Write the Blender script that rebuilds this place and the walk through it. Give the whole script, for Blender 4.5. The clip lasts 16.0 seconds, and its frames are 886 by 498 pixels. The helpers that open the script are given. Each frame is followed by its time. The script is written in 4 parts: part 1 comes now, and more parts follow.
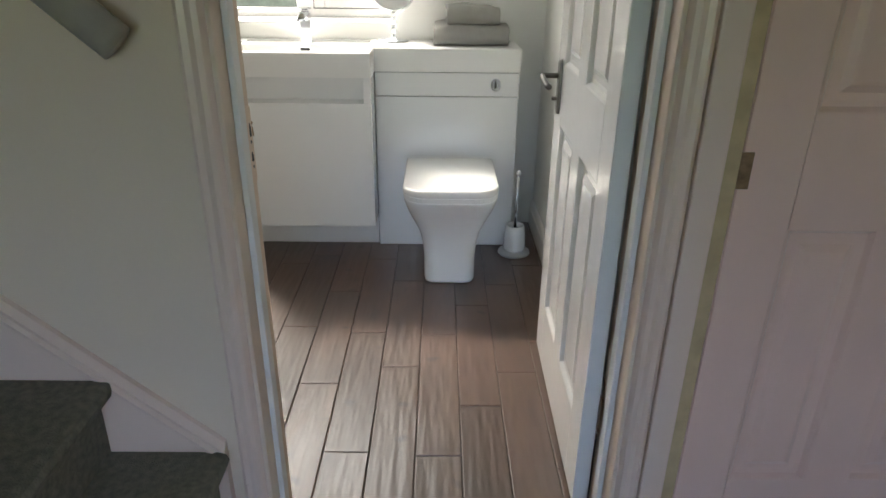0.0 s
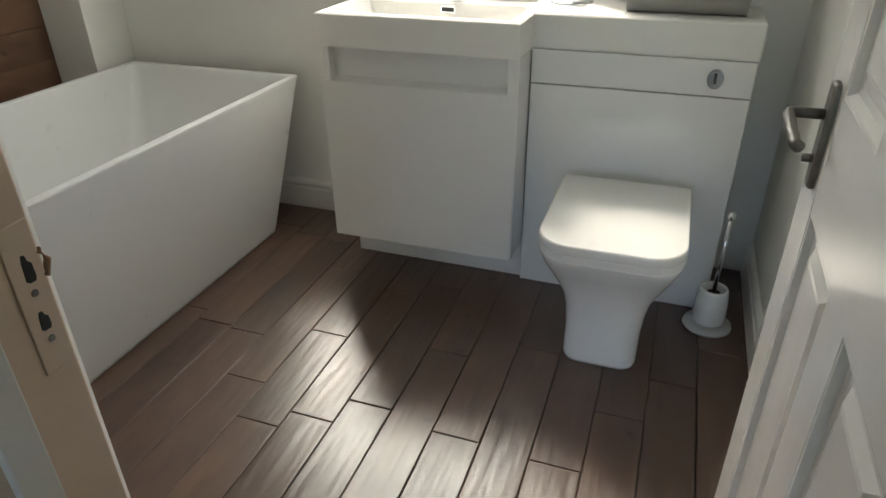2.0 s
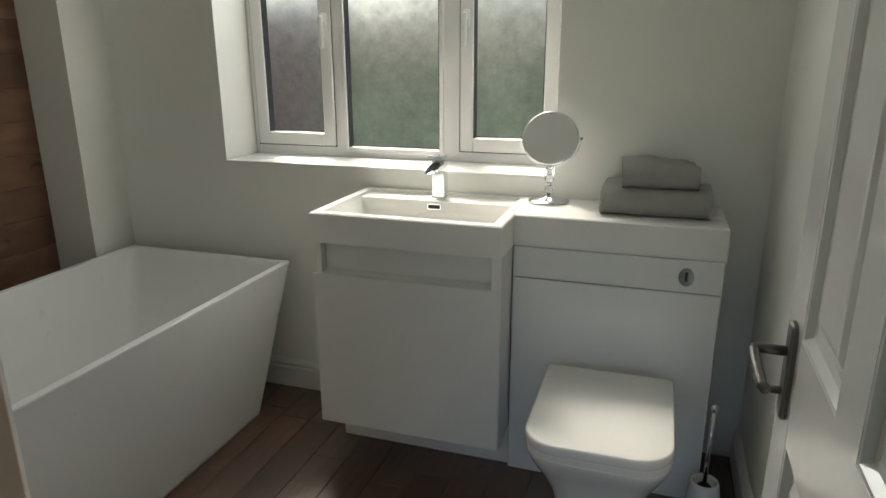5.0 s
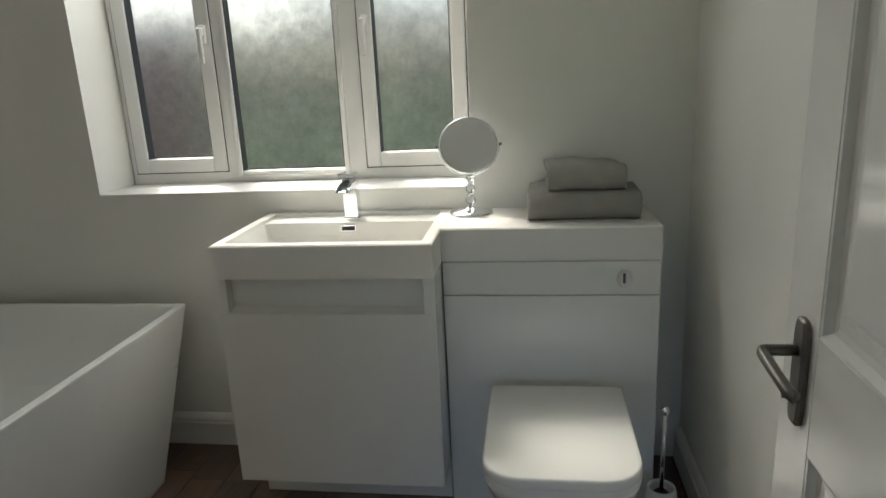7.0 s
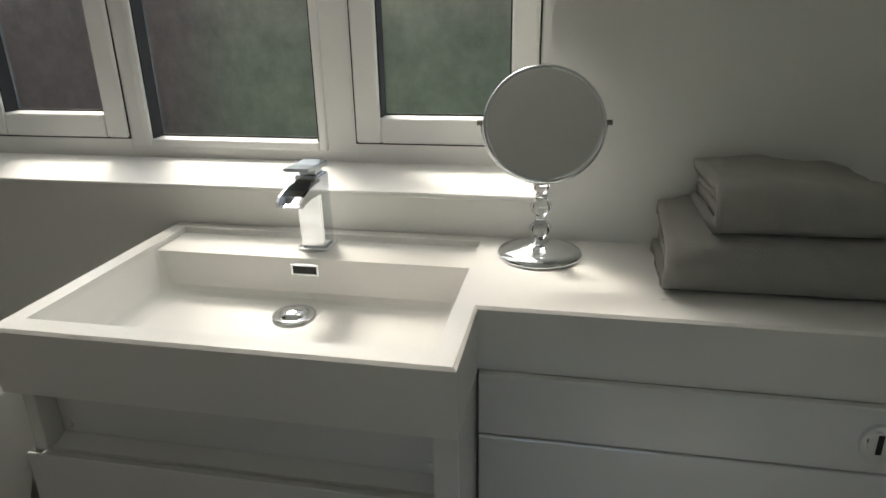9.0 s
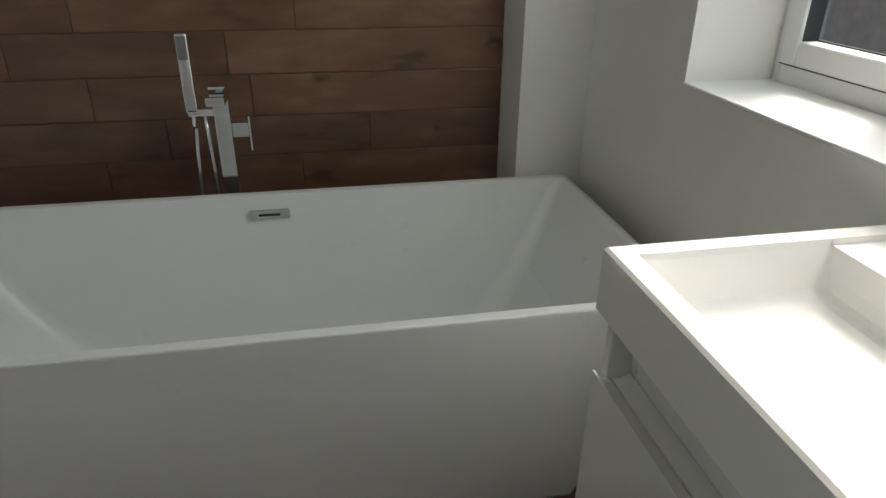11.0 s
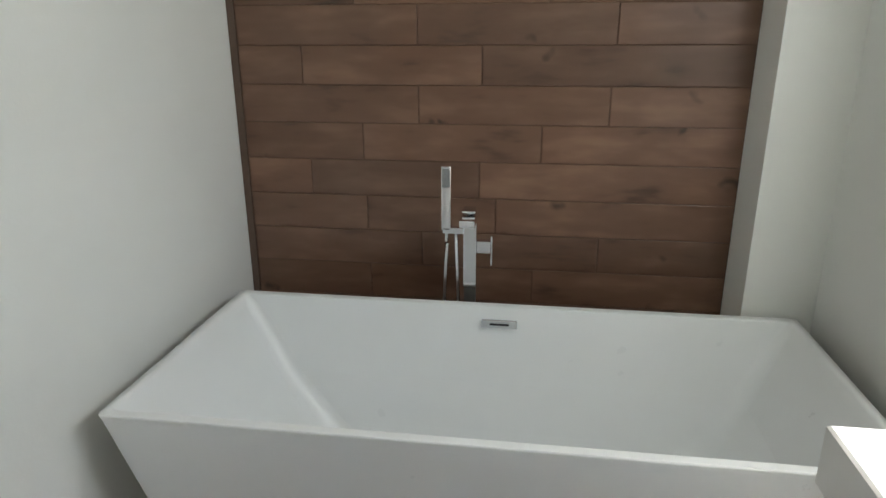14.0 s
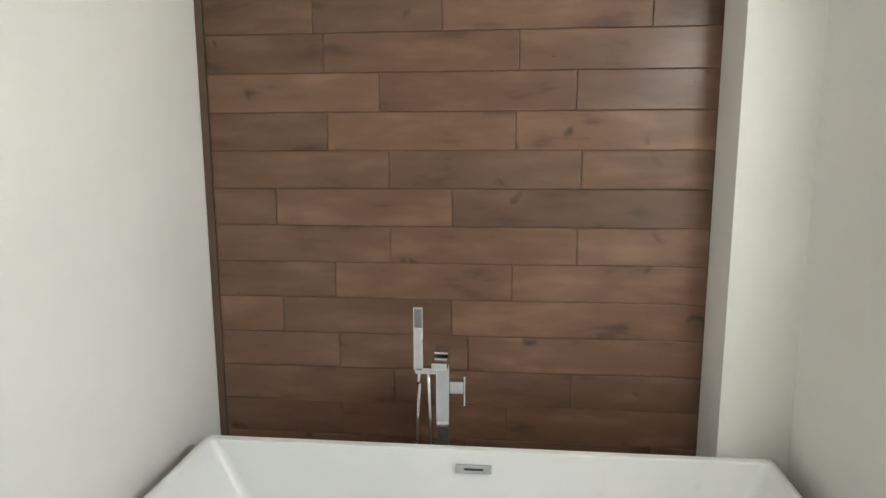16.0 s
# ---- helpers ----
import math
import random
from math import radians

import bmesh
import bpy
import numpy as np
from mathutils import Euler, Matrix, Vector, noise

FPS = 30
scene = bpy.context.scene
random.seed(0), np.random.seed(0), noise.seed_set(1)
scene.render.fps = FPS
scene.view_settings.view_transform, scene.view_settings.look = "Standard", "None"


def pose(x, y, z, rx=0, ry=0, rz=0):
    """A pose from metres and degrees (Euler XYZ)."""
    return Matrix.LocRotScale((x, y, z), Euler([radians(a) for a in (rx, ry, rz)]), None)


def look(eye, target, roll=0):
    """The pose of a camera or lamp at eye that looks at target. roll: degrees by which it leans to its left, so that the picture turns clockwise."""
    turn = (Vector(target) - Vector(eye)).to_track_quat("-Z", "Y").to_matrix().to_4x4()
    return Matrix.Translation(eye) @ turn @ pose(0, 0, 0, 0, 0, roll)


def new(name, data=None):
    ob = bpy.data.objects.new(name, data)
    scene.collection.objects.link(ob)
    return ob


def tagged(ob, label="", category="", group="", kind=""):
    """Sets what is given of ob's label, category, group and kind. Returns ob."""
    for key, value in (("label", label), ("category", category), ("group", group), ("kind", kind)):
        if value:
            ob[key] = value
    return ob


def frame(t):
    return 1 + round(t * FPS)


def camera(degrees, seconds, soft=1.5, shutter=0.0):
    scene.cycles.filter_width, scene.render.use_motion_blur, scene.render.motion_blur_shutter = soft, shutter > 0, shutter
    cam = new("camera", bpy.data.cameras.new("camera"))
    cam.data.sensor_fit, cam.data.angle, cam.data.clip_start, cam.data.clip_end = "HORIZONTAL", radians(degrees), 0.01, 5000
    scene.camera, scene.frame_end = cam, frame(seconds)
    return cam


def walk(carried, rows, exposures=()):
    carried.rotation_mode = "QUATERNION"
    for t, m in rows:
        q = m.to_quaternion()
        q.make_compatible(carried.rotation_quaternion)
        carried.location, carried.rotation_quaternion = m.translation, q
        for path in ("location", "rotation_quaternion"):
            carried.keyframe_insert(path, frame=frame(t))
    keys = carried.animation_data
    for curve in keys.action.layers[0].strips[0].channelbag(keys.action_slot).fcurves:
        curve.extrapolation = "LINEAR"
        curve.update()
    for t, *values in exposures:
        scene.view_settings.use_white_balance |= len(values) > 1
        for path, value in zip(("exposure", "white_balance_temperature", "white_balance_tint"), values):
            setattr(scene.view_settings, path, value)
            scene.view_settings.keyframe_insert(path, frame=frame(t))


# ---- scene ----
cam = camera(68.2, 16.0)
PATH = [
    (0, (-0.328, -3.006, 1.203), (-0.315, -1.183, 0.381), 0.6),
    (0.5, (-0.285, -2.713, 1.176), (-0.468, -0.913, 0.324), 0.6),
    (1, (-0.265, -2.393, 1.156), (-0.514, -0.58, 0.348), 0.5),
    (1.5, (-0.231, -2.188, 1.181), (-0.629, -0.418, 0.339), -0.1),
    (2, (-0.201, -2.151, 1.18), (-0.789, -0.511, 0.198), -0.7),
    (2.5, (-0.174, -2.191, 1.211), (-0.829, -0.568, 0.242), -0.6),
    (3, (-0.195, -2.208, 1.22), (-0.847, -0.527, 0.355), -0.2),
    (3.5, (-0.199, -2.188, 1.264), (-0.808, -0.45, 0.485), 0.0),
    (4, (-0.206, -2.16, 1.272), (-0.79, -0.384, 0.562), 0.1),
    (4.5, (-0.2, -2.151, 1.294), (-0.78, -0.346, 0.656), -0.4),
    (5, (-0.203, -2.15, 1.305), (-0.804, -0.327, 0.746), -0.2),
    (5.2, (-0.213, -2.157, 1.306), (-0.821, -0.322, 0.793), -0.2),
    (7.5, (-0.378, -1.871, 1.252), (-0.552, 0.049, 0.72), -2.6),
    (8, (-0.412, -1.64, 1.232), (-0.535, 0.214, 0.491), -1.9),
    (8.5, (-0.439, -1.362, 1.209), (-0.578, 0.486, 0.456), -0.9),
    (9, (-0.485, -1.045, 1.23), (-0.858, 0.789, 0.527), -1.1),
    (9.5, (-0.504, -0.818, 1.203), (-1.643, 0.673, 0.511), 0.9),
    (10, (-0.508, -0.764, 1.212), (-2.12, 0.156, 0.468), 0.2),
    (10.2, (-0.511, -0.768, 1.216), (-2.185, 0.029, 0.466), -0.0),
    (12.5, (-0.388, -0.808, 1.235), (-2.071, -1.059, 0.185), -0.9),
    (13, (-0.348, -0.835, 1.309), (-2.109, -1.116, 0.403), -1.0),
    (13.5, (-0.347, -0.901, 1.346), (-2.175, -1.153, 0.575), -0.2),
    (14, (-0.369, -0.838, 1.359), (-2.25, -1.11, 0.735), -0.2),
    (14.5, (-0.376, -0.848, 1.38), (-2.302, -1.083, 0.883), -0.6),
    (15, (-0.388, -0.865, 1.453), (-2.329, -1.044, 0.989), -1.0),
    (15.5, (-0.391, -0.822, 1.452), (-2.349, -1.021, 1.073), -0.8),
    (16, (-0.391, -0.833, 1.484), (-2.358, -1.036, 1.153), -0.2),
]
EXPOSURES = [(0, 2.95, 6550, 9), (0.8, 2.68, 6350, 6), (1.5, 2.5, 6550, 6), (3.0, 2.4, 6750, 7), (5.2, 1.82, 6650, 5), (7.5, 1.72, 6550, 5), (8.0, 1.78, 6600, 6), (8.5, 1.7, 6600, 6),
             (9.0, 1.15, 6550, 6), (9.6, 0.75, 6550, 6), (10.2, 1.1, 6500, 6), (12.3, 2.52, 6100, 5), (13.5, 2.53, 6100, 5), (14.5, 2.74, 6250, 6), (15.5, 2.95, 6350, 7), (16, 3.15, 6450, 7)]
walk(cam, [(t, look(eye, target, roll)) for t, eye, target, roll in PATH], EXPOSURES)

# ---- world, sun and exposure ----
SUN = Vector((0.100, -0.147, -0.216)).normalized()
world = bpy.data.worlds.new("sky")
scene.world = world
world.use_nodes = True
wn = world.node_tree.nodes
sky = wn.new("ShaderNodeTexSky")
sky.sky_type, sky.sun_disc = "NISHITA", False
sky.air_density, sky.dust_density, sky.ozone_density = 0.7, 5.0, 0.5
sky.sun_elevation = math.asin(-SUN.z)
sky.sun_rotation = math.atan2(-SUN.x, -SUN.y)
wn["Background"].inputs["Strength"].default_value = 0.325
world.node_tree.links.new(sky.outputs[0], wn["Background"].inputs["Color"])
sun_data = bpy.data.lights.new("sun", "SUN")
sun_data.energy, sun_data.angle, sun_data.color = 0.95, radians(12), (1.0, 0.95, 0.87)
sun = new("sun", sun_data)
sun.rotation_mode = "QUATERNION"
sun.rotation_quaternion = SUN.to_track_quat("-Z", "Y")

# daylight scattered inwards by the upper part of the obscured window
glow = bpy.data.lights.new("window_daylight", "AREA")
glow.shape, glow.size, glow.size_y, glow.energy, glow.color = "RECTANGLE", 1.16, 0.36, 2.2, (1.0, 0.985, 0.95)
window_light = new("window_daylight", glow)
window_light.matrix_basis = look((-1.162, 0.180, 1.84), (-1.30, -1.0, 1.55))


# ---- materials ----
def mat(name, col, rough=0.5, metal=0.0, var=0.08, scale=6.0, bump=0.0, bscale=150.0, coat=0.0, rvar=0.1):
    """A plain surface with soft blotches, fine relief and uneven gloss."""
    m = bpy.data.materials.new(name)
    m.use_nodes = True
    n, l = m.node_tree.nodes, m.node_tree.links
    b = n["Principled BSDF"]
    tc = n.new("ShaderNodeTexCoord")
    n1 = n.new("ShaderNodeTexNoise")
    n1.inputs["Scale"].default_value, n1.inputs["Detail"].default_value = scale, 5
    l.new(tc.outputs["Object"], n1.inputs["Vector"])
    mr = n.new("ShaderNodeMapRange")
    mr.inputs["From Min"].default_value, mr.inputs["From Max"].default_value = 0.3, 0.7
    mr.inputs["To Min"].default_value, mr.inputs["To Max"].default_value = 1 - var, 1 + var
    l.new(n1.outputs["Fac"], mr.inputs["Value"])
    mx = n.new("ShaderNodeVectorMath")
    mx.operation = "SCALE"
    mx.inputs[0].default_value = col
    l.new(mr.outputs[0], mx.inputs["Scale"])
    l.new(mx.outputs[0], b.inputs["Base Color"])
    n2 = n.new("ShaderNodeTexNoise")
    n2.inputs["Scale"].default_value, n2.inputs["Detail"].default_value = scale * 4, 6
    l.new(tc.outputs["Object"], n2.inputs["Vector"])
    rr = n.new("ShaderNodeMapRange")
    rr.inputs["To Min"].default_value, rr.inputs["To Max"].default_value = max(0.02, rough * (1 - rvar * 2)), min(1, rough * (1 + rvar * 2))
    l.new(n2.outputs["Fac"], rr.inputs["Value"])
    l.new(rr.outputs[0], b.inputs["Roughness"])
    b.inputs["Metallic"].default_value = metal
    b.inputs["Coat Weight"].default_value = coat
    b.inputs["Coat Roughness"].default_value = 0.05
    if bump:
        n3 = n.new("ShaderNodeTexNoise")
        n3.inputs["Scale"].default_value, n3.inputs["Detail"].default_value = bscale, 4
        l.new(tc.outputs["Object"], n3.inputs["Vector"])
        bp = n.new("ShaderNodeBump")
        bp.inputs["Strength"].default_value, bp.inputs["Distance"].default_value = bump, 0.003
        l.new(n3.outputs["Fac"], bp.inputs["Height"])
        l.new(bp.outputs[0], b.inputs["Normal"])
    return m


def wood_tile(name, dark, mid, pale, rough, ridge, coat, ripple=0.0, greying=0.3, knot=0.42):
    """Glazed wood-effect plank: long grain, knots, and a tone of its own for each plank."""
    m = bpy.data.materials.new(name)
    m.use_nodes = True
    n, l = m.node_tree.nodes, m.node_tree.links
    b = n["Principled BSDF"]
    tc, info = n.new("ShaderNodeTexCoord"), n.new("ShaderNodeObjectInfo")
    off = n.new("ShaderNodeVectorMath")
    off.operation = "MULTIPLY_ADD"
    off.inputs[1].default_value = (1, 1, 1)
    sc = n.new("ShaderNodeVectorMath")
    sc.operation = "SCALE"
    sc.inputs[0].default_value = (37.0, 19.0, 11.0)
    l.new(info.outputs["Random"], sc.inputs["Scale"])
    l.new(tc.outputs["Object"], off.inputs[0])
    l.new(sc.outputs[0], off.inputs[2])
    mp = n.new("ShaderNodeMapping")
    mp.inputs["Scale"].default_value = (3.0, 16.0, 3.0)
    l.new(off.outputs[0], mp.inputs["Vector"])
    grain = n.new("ShaderNodeTexNoise")
    grain.inputs["Scale"].default_value, grain.inputs["Detail"].default_value, grain.inputs["Distortion"].default_value = 1.3, 3, 0.4
    l.new(mp.outputs[0], grain.inputs["Vector"])
    blot = n.new("ShaderNodeTexNoise")
    blot.inputs["Scale"].default_value, blot.inputs["Detail"].default_value = 1.0, 3
    mpb = n.new("ShaderNodeMapping")
    mpb.inputs["Scale"].default_value = (4.0, 11.0, 4.0)
    l.new(off.outputs[0], mpb.inputs["Vector"])
    l.new(mpb.outputs[0], blot.inputs["Vector"])
    add = n.new("ShaderNodeMath")
    add.operation = "MULTIPLY_ADD"
    add.inputs[1].default_value = 0.32
    l.new(grain.outputs["Fac"], add.inputs[0])
    half = n.new("ShaderNodeMath")
    half.operation = "MULTIPLY"
    half.inputs[1].default_value = 0.68
    l.new(blot.outputs["Fac"], half.inputs[0])
    l.new(half.outputs[0], add.inputs[2])
    ramp = n.new("ShaderNodeValToRGB")
    ramp.color_ramp.elements[0].position, ramp.color_ramp.elements[0].color = 0.30, (*dark, 1)
    ramp.color_ramp.elements[1].position, ramp.color_ramp.elements[1].color = 0.72, (*pale, 1)
    ramp.color_ramp.interpolation = "EASE"
    e = ramp.color_ramp.elements.new(0.45)
    e.color = (*mid, 1)
    l.new(add.outputs[0], ramp.inputs["Fac"])
    tone = n.new("ShaderNodeMapRange")
    tone.inputs["To Min"].default_value, tone.inputs["To Max"].default_value = 0.74, 1.22
    l.new(info.outputs["Random"], tone.inputs["Value"])
    # knots: a few small dark spots
    vor = n.new("ShaderNodeTexVoronoi")
    vor.inputs["Scale"].default_value = 5.5
    kd = n.new("ShaderNodeTexNoise")
    kd.inputs["Scale"].default_value, kd.inputs["Detail"].default_value = 9.0, 2
    l.new(off.outputs[0], kd.inputs["Vector"])
    ko = n.new("ShaderNodeVectorMath")
    ko.operation = "MULTIPLY_ADD"
    ko.inputs[1].default_value = (0.18, 0.10, 0.10)
    l.new(kd.outputs["Color"], ko.inputs[0])
    l.new(off.outputs[0], ko.inputs[2])
    l.new(ko.outputs[0], vor.inputs["Vector"])
    kn = n.new("ShaderNodeMapRange")
    kn.inputs["From Min"].default_value, kn.inputs["From Max"].default_value = 0.03, 0.13
    kn.inputs["To Min"].default_value, kn.inputs["To Max"].default_value = knot, 1.0
    l.new(vor.outputs["Distance"], kn.inputs["Value"])
    mul = n.new("ShaderNodeMath")
    mul.operation = "MULTIPLY"
    l.new(tone.outputs[0], mul.inputs[0])
    l.new(kn.outputs[0], mul.inputs[1])
    col = n.new("ShaderNodeVectorMath")
    col.operation = "SCALE"
    l.new(ramp.outputs["Color"], col.inputs[0])
    l.new(mul.outputs[0], col.inputs["Scale"])
    wn2 = n.new("ShaderNodeTexWhiteNoise")
    wn2.noise_dimensions = "1D"
    l.new(info.outputs["Random"], wn2.inputs["W"])
    gm = n.new("ShaderNodeMath")
    gm.operation = "MULTIPLY"
    gm.inputs[1].default_value = greying
    l.new(wn2.outputs["Value"], gm.inputs[0])
    grey = n.new("ShaderNodeMix")
    grey.data_type = "RGBA"
    grey.inputs["B"].default_value = (mid[0] * 0.95, mid[1] * 1.3, mid[2] * 1.6, 1)
    l.new(gm.outputs[0], grey.inputs["Factor"])
    l.new(col.outputs[0], grey.inputs["A"])
    l.new(grey.outputs["Result"], b.inputs["Base Color"])
    b.inputs["Coat Weight"].default_value = coat
    b.inputs["Coat Roughness"].default_value = 0.36
    rr = n.new("ShaderNodeMapRange")
    rr.inputs["To Min"].default_value, rr.inputs["To Max"].default_value = rough - 0.1, rough + 0.12
    l.new(grain.outputs["Fac"], rr.inputs["Value"])
    l.new(rr.outputs[0], b.inputs["Roughness"])
    mp2 = n.new("ShaderNodeMapping")
    mp2.inputs["Scale"].default_value = (2.0, 60.0, 2.0)
    l.new(off.outputs[0], mp2.inputs["Vector"])
    fine = n.new("ShaderNodeTexNoise")
    fine.inputs["Scale"].default_value, fine.inputs["Detail"].default_value = 1.2, 2
    l.new(mp2.outputs[0], fine.inputs["Vector"])
    bp = n.new("ShaderNodeBump")
    bp.inputs["Strength"].default_value, bp.inputs["Distance"].default_value = ridge, 0.002
    l.new(fine.outputs["Fac"], bp.inputs["Height"])
    # hand-scraped waves that run aslant across the plank
    if ripple:
        mp3 = n.new("ShaderNodeMapping")
        mp3.inputs["Rotation"].default_value = (0, 0, radians(28))
        mp3.inputs["Scale"].default_value = (5.0, 38.0, 5.0)
        l.new(off.outputs[0], mp3.inputs["Vector"])
        wave = n.new("ShaderNodeTexNoise")
        wave.inputs["Scale"].default_value, wave.inputs["Detail"].default_value = 1.0, 1
        l.new(mp3.outputs[0], wave.inputs["Vector"])
        bp2 = n.new("ShaderNodeBump")
        bp2.inputs["Strength"].default_value, bp2.inputs["Distance"].default_value = ripple, 0.0055
        l.new(wave.outputs["Fac"], bp2.inputs["Height"])
        l.new(bp.outputs[0], bp2.inputs["Normal"])
        bp = bp2
    l.new(bp.outputs[0], b.inputs["Normal"])
    return m


def glass_mat(name, rough, ior, col=(1, 1, 1), bump=0.0, bscale=60.0):
    m = bpy.data.materials.new(name)
    m.use_nodes = True
    n, l = m.node_tree.nodes, m.node_tree.links
    n.remove(n["Principled BSDF"])
    g = n.new("ShaderNodeBsdfGlass")
    g.inputs["Color"].default_value = (*col, 1)
    g.inputs["Roughness"].default_value, g.inputs["IOR"].default_value = rough, ior
    l.new(g.outputs[0], n["Material Output"].inputs["Surface"])
    if bump:
        tc, t = n.new("ShaderNodeTexCoord"), n.new("ShaderNodeTexNoise")
        t.inputs["Scale"].default_value, t.inputs["Detail"].default_value = bscale, 4
        mp = n.new("ShaderNodeMapping")
        mp.inputs["Scale"].default_value = (1.0, 1.0, 0.35)
        l.new(tc.outputs["Object"], mp.inputs["Vector"])
        l.new(mp.outputs[0], t.inputs["Vector"])
        bp = n.new("ShaderNodeBump")
        bp.inputs["Strength"].default_value, bp.inputs["Distance"].default_value = bump, 0.004
        l.new(t.outputs["Fac"], bp.inputs["Height"])
        l.new(bp.outputs[0], g.inputs["Normal"])
        # uneven stipple of the pressed pattern
        st, rp = n.new("ShaderNodeTexNoise"), n.new("ShaderNodeMapRange")
        st.inputs["Scale"].default_value, st.inputs["Detail"].default_value, st.inputs["Roughness"].default_value = bscale * 0.5, 5, 0.65
        l.new(tc.outputs["Object"], st.inputs["Vector"])
        rp.inputs["From Min"].default_value, rp.inputs["From Max"].default_value = 0.32, 0.68
        rp.inputs["To Min"].default_value, rp.inputs["To Max"].default_value = 0.86, 1.14
        l.new(st.outputs["Fac"], rp.inputs["Value"])
        tint = n.new("ShaderNodeVectorMath")
        tint.operation = "SCALE"
        tint.inputs[0].default_value = col
        l.new(rp.outputs[0], tint.inputs["Scale"])
        l.new(tint.outputs[0], g.inputs["Color"])
    return m


M_WALL = mat("wall_paint", (0.83, 0.83, 0.79), 0.75, var=0.02, scale=3, bump=0.12, bscale=90)
M_CEIL = mat("ceiling_paint", (0.86, 0.86, 0.83), 0.85, var=0.02, scale=3, bump=0.1, bscale=80)
# the hall's warm light is mixed into this wall colour
M_HALL = mat("hall_paint_warm_lit", (0.77, 0.62, 0.48), 0.8, var=0.03, scale=3, bump=0.12, bscale=90)
M_GLOSS = mat("white_gloss_paint", (0.80, 0.80, 0.78), 0.16, var=0.015, scale=5, bump=0.10, bscale=35, coat=0.3)
# white trim again, with the hall's warm light put into the colour
M_TRIM_WARM_LIT = mat("white_hall_trim_warm_lit", (0.81, 0.62, 0.51), 0.30, var=0.03, scale=6, bump=0.08, bscale=50)
# white door paint; the pink cast of the hall light is in its colour
M_DOOR_WARM_LIT = mat("white_door_paint_warm_lit", (0.84, 0.58, 0.48), 0.32, var=0.03, scale=6, bump=0.08, bscale=50)
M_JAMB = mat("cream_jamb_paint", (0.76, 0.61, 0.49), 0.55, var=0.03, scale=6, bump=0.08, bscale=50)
M_SPRAY = mat("grey_rubber_spray_face", (0.20, 0.21, 0.21), 0.6, var=0.15, scale=200)
M_DISH = mat("grey_translucent_plastic", (0.50, 0.51, 0.50), 0.3, var=0.05)
M_TRIM = mat("white_trim_paint", (0.78, 0.76, 0.73), 0.32, var=0.03, scale=6, bump=0.08, bscale=50)
M_CERAMIC = mat("white_ceramic", (0.84, 0.85, 0.84), 0.10, var=0.01, scale=4, coat=0.5)
M_ACRYLIC = mat("white_bath_acrylic", (0.82, 0.83, 0.82), 0.30, var=0.012, scale=3)
M_UNIT = mat("white_gloss_cabinet", (0.82, 0.82, 0.80), 0.13, var=0.012, scale=4, coat=0.4)
M_STONE = mat("cast_stone_white", (0.84, 0.83, 0.80), 0.30, var=0.012, scale=4)
M_UPVC = mat("white_upvc", (0.80, 0.80, 0.79), 0.34, var=0.01, scale=3, rvar=0.02)
M_SILL = mat("satin_white_sill", (0.80, 0.80, 0.78), 0.5, var=0.012, scale=5)
# rubber gaskets, and the black strips that draw the shade in the casement gaps
M_GASKET_GAP = mat("black_gasket_and_gap", (0.02, 0.02, 0.022), 0.6, var=0.2)
M_CHROME = mat("chrome", (0.80, 0.82, 0.85), 0.11, 1.0, var=0.02, rvar=0.3)
M_ALU = mat("dull_aluminium", (0.45, 0.45, 0.44), 0.5, 0.6, var=0.1, scale=30)
M_PEWTER = mat("dark_pewter", (0.17, 0.16, 0.145), 0.42, 0.8, var=0.15, scale=40)
M_BRASS = mat("worn_brass_hinge", (0.30, 0.20, 0.12), 0.4, 0.8, var=0.3, scale=60)
M_DARK = mat("dark_cavity", (0.03, 0.03, 0.03), 0.7, var=0.2)
M_TOWEL = mat("grey_towelling", (0.37, 0.36, 0.335), 0.97, var=0.05, scale=25, bump=0.6, bscale=520)
M_CARPET = mat("grey_green_carpet", (0.20, 0.185, 0.14), 0.97, var=0.25, scale=70, bump=1.0, bscale=300)
M_GROUT = mat("dark_brown_grout", (0.062, 0.044, 0.035), 0.8, var=0.15, scale=40)
M_GROUT_WALL = mat("brown_wall_grout", (0.12, 0.066, 0.043), 0.8, var=0.15, scale=40)
M_EDGE = mat("brown_edge_trim", (0.115, 0.072, 0.050), 0.5, var=0.12, scale=15)
M_PINE = mat("bare_pine", (0.55, 0.40, 0.22), 0.6, var=0.15, scale=20)
M_RAIL = mat("grey_brown_rail", (0.36, 0.31, 0.26), 0.4, var=0.1, scale=20)
M_MIRROR = mat("mirror_silver", (0.92, 0.93, 0.93), 0.015, 1.0, var=0.005)
M_TILE = wood_tile("wood_effect_tile", (0.072, 0.036, 0.022), (0.166, 0.086, 0.052), (0.250, 0.141, 0.090), 0.32, 0.12, 0.0, 0.15, 0.16, 0.30)
M_TILE_FLOOR = wood_tile("wood_effect_floor_tile", (0.062, 0.030, 0.018), (0.098, 0.050, 0.031), (0.140, 0.076, 0.048), 0.34, 0.10, 0.8, 0.8, 0.10)
# grey tint put in to dim the bright outdoors seen through the panes
M_FROST = glass_mat("dimmed_obscured_glass", 0.42, 1.12, (0.395, 0.412, 0.415), 0.5, 55)
M_CLEAR = glass_mat("clear_crystal", 0.02, 1.5)
M_GRASS = mat("lawn_grass", (0.06, 0.11, 0.03), 0.9, var=0.35, scale=9, bump=0.6, bscale=60)
M_LEAF = mat("hedge_leaves", (0.045, 0.10, 0.03), 0.6, var=0.4, scale=7)
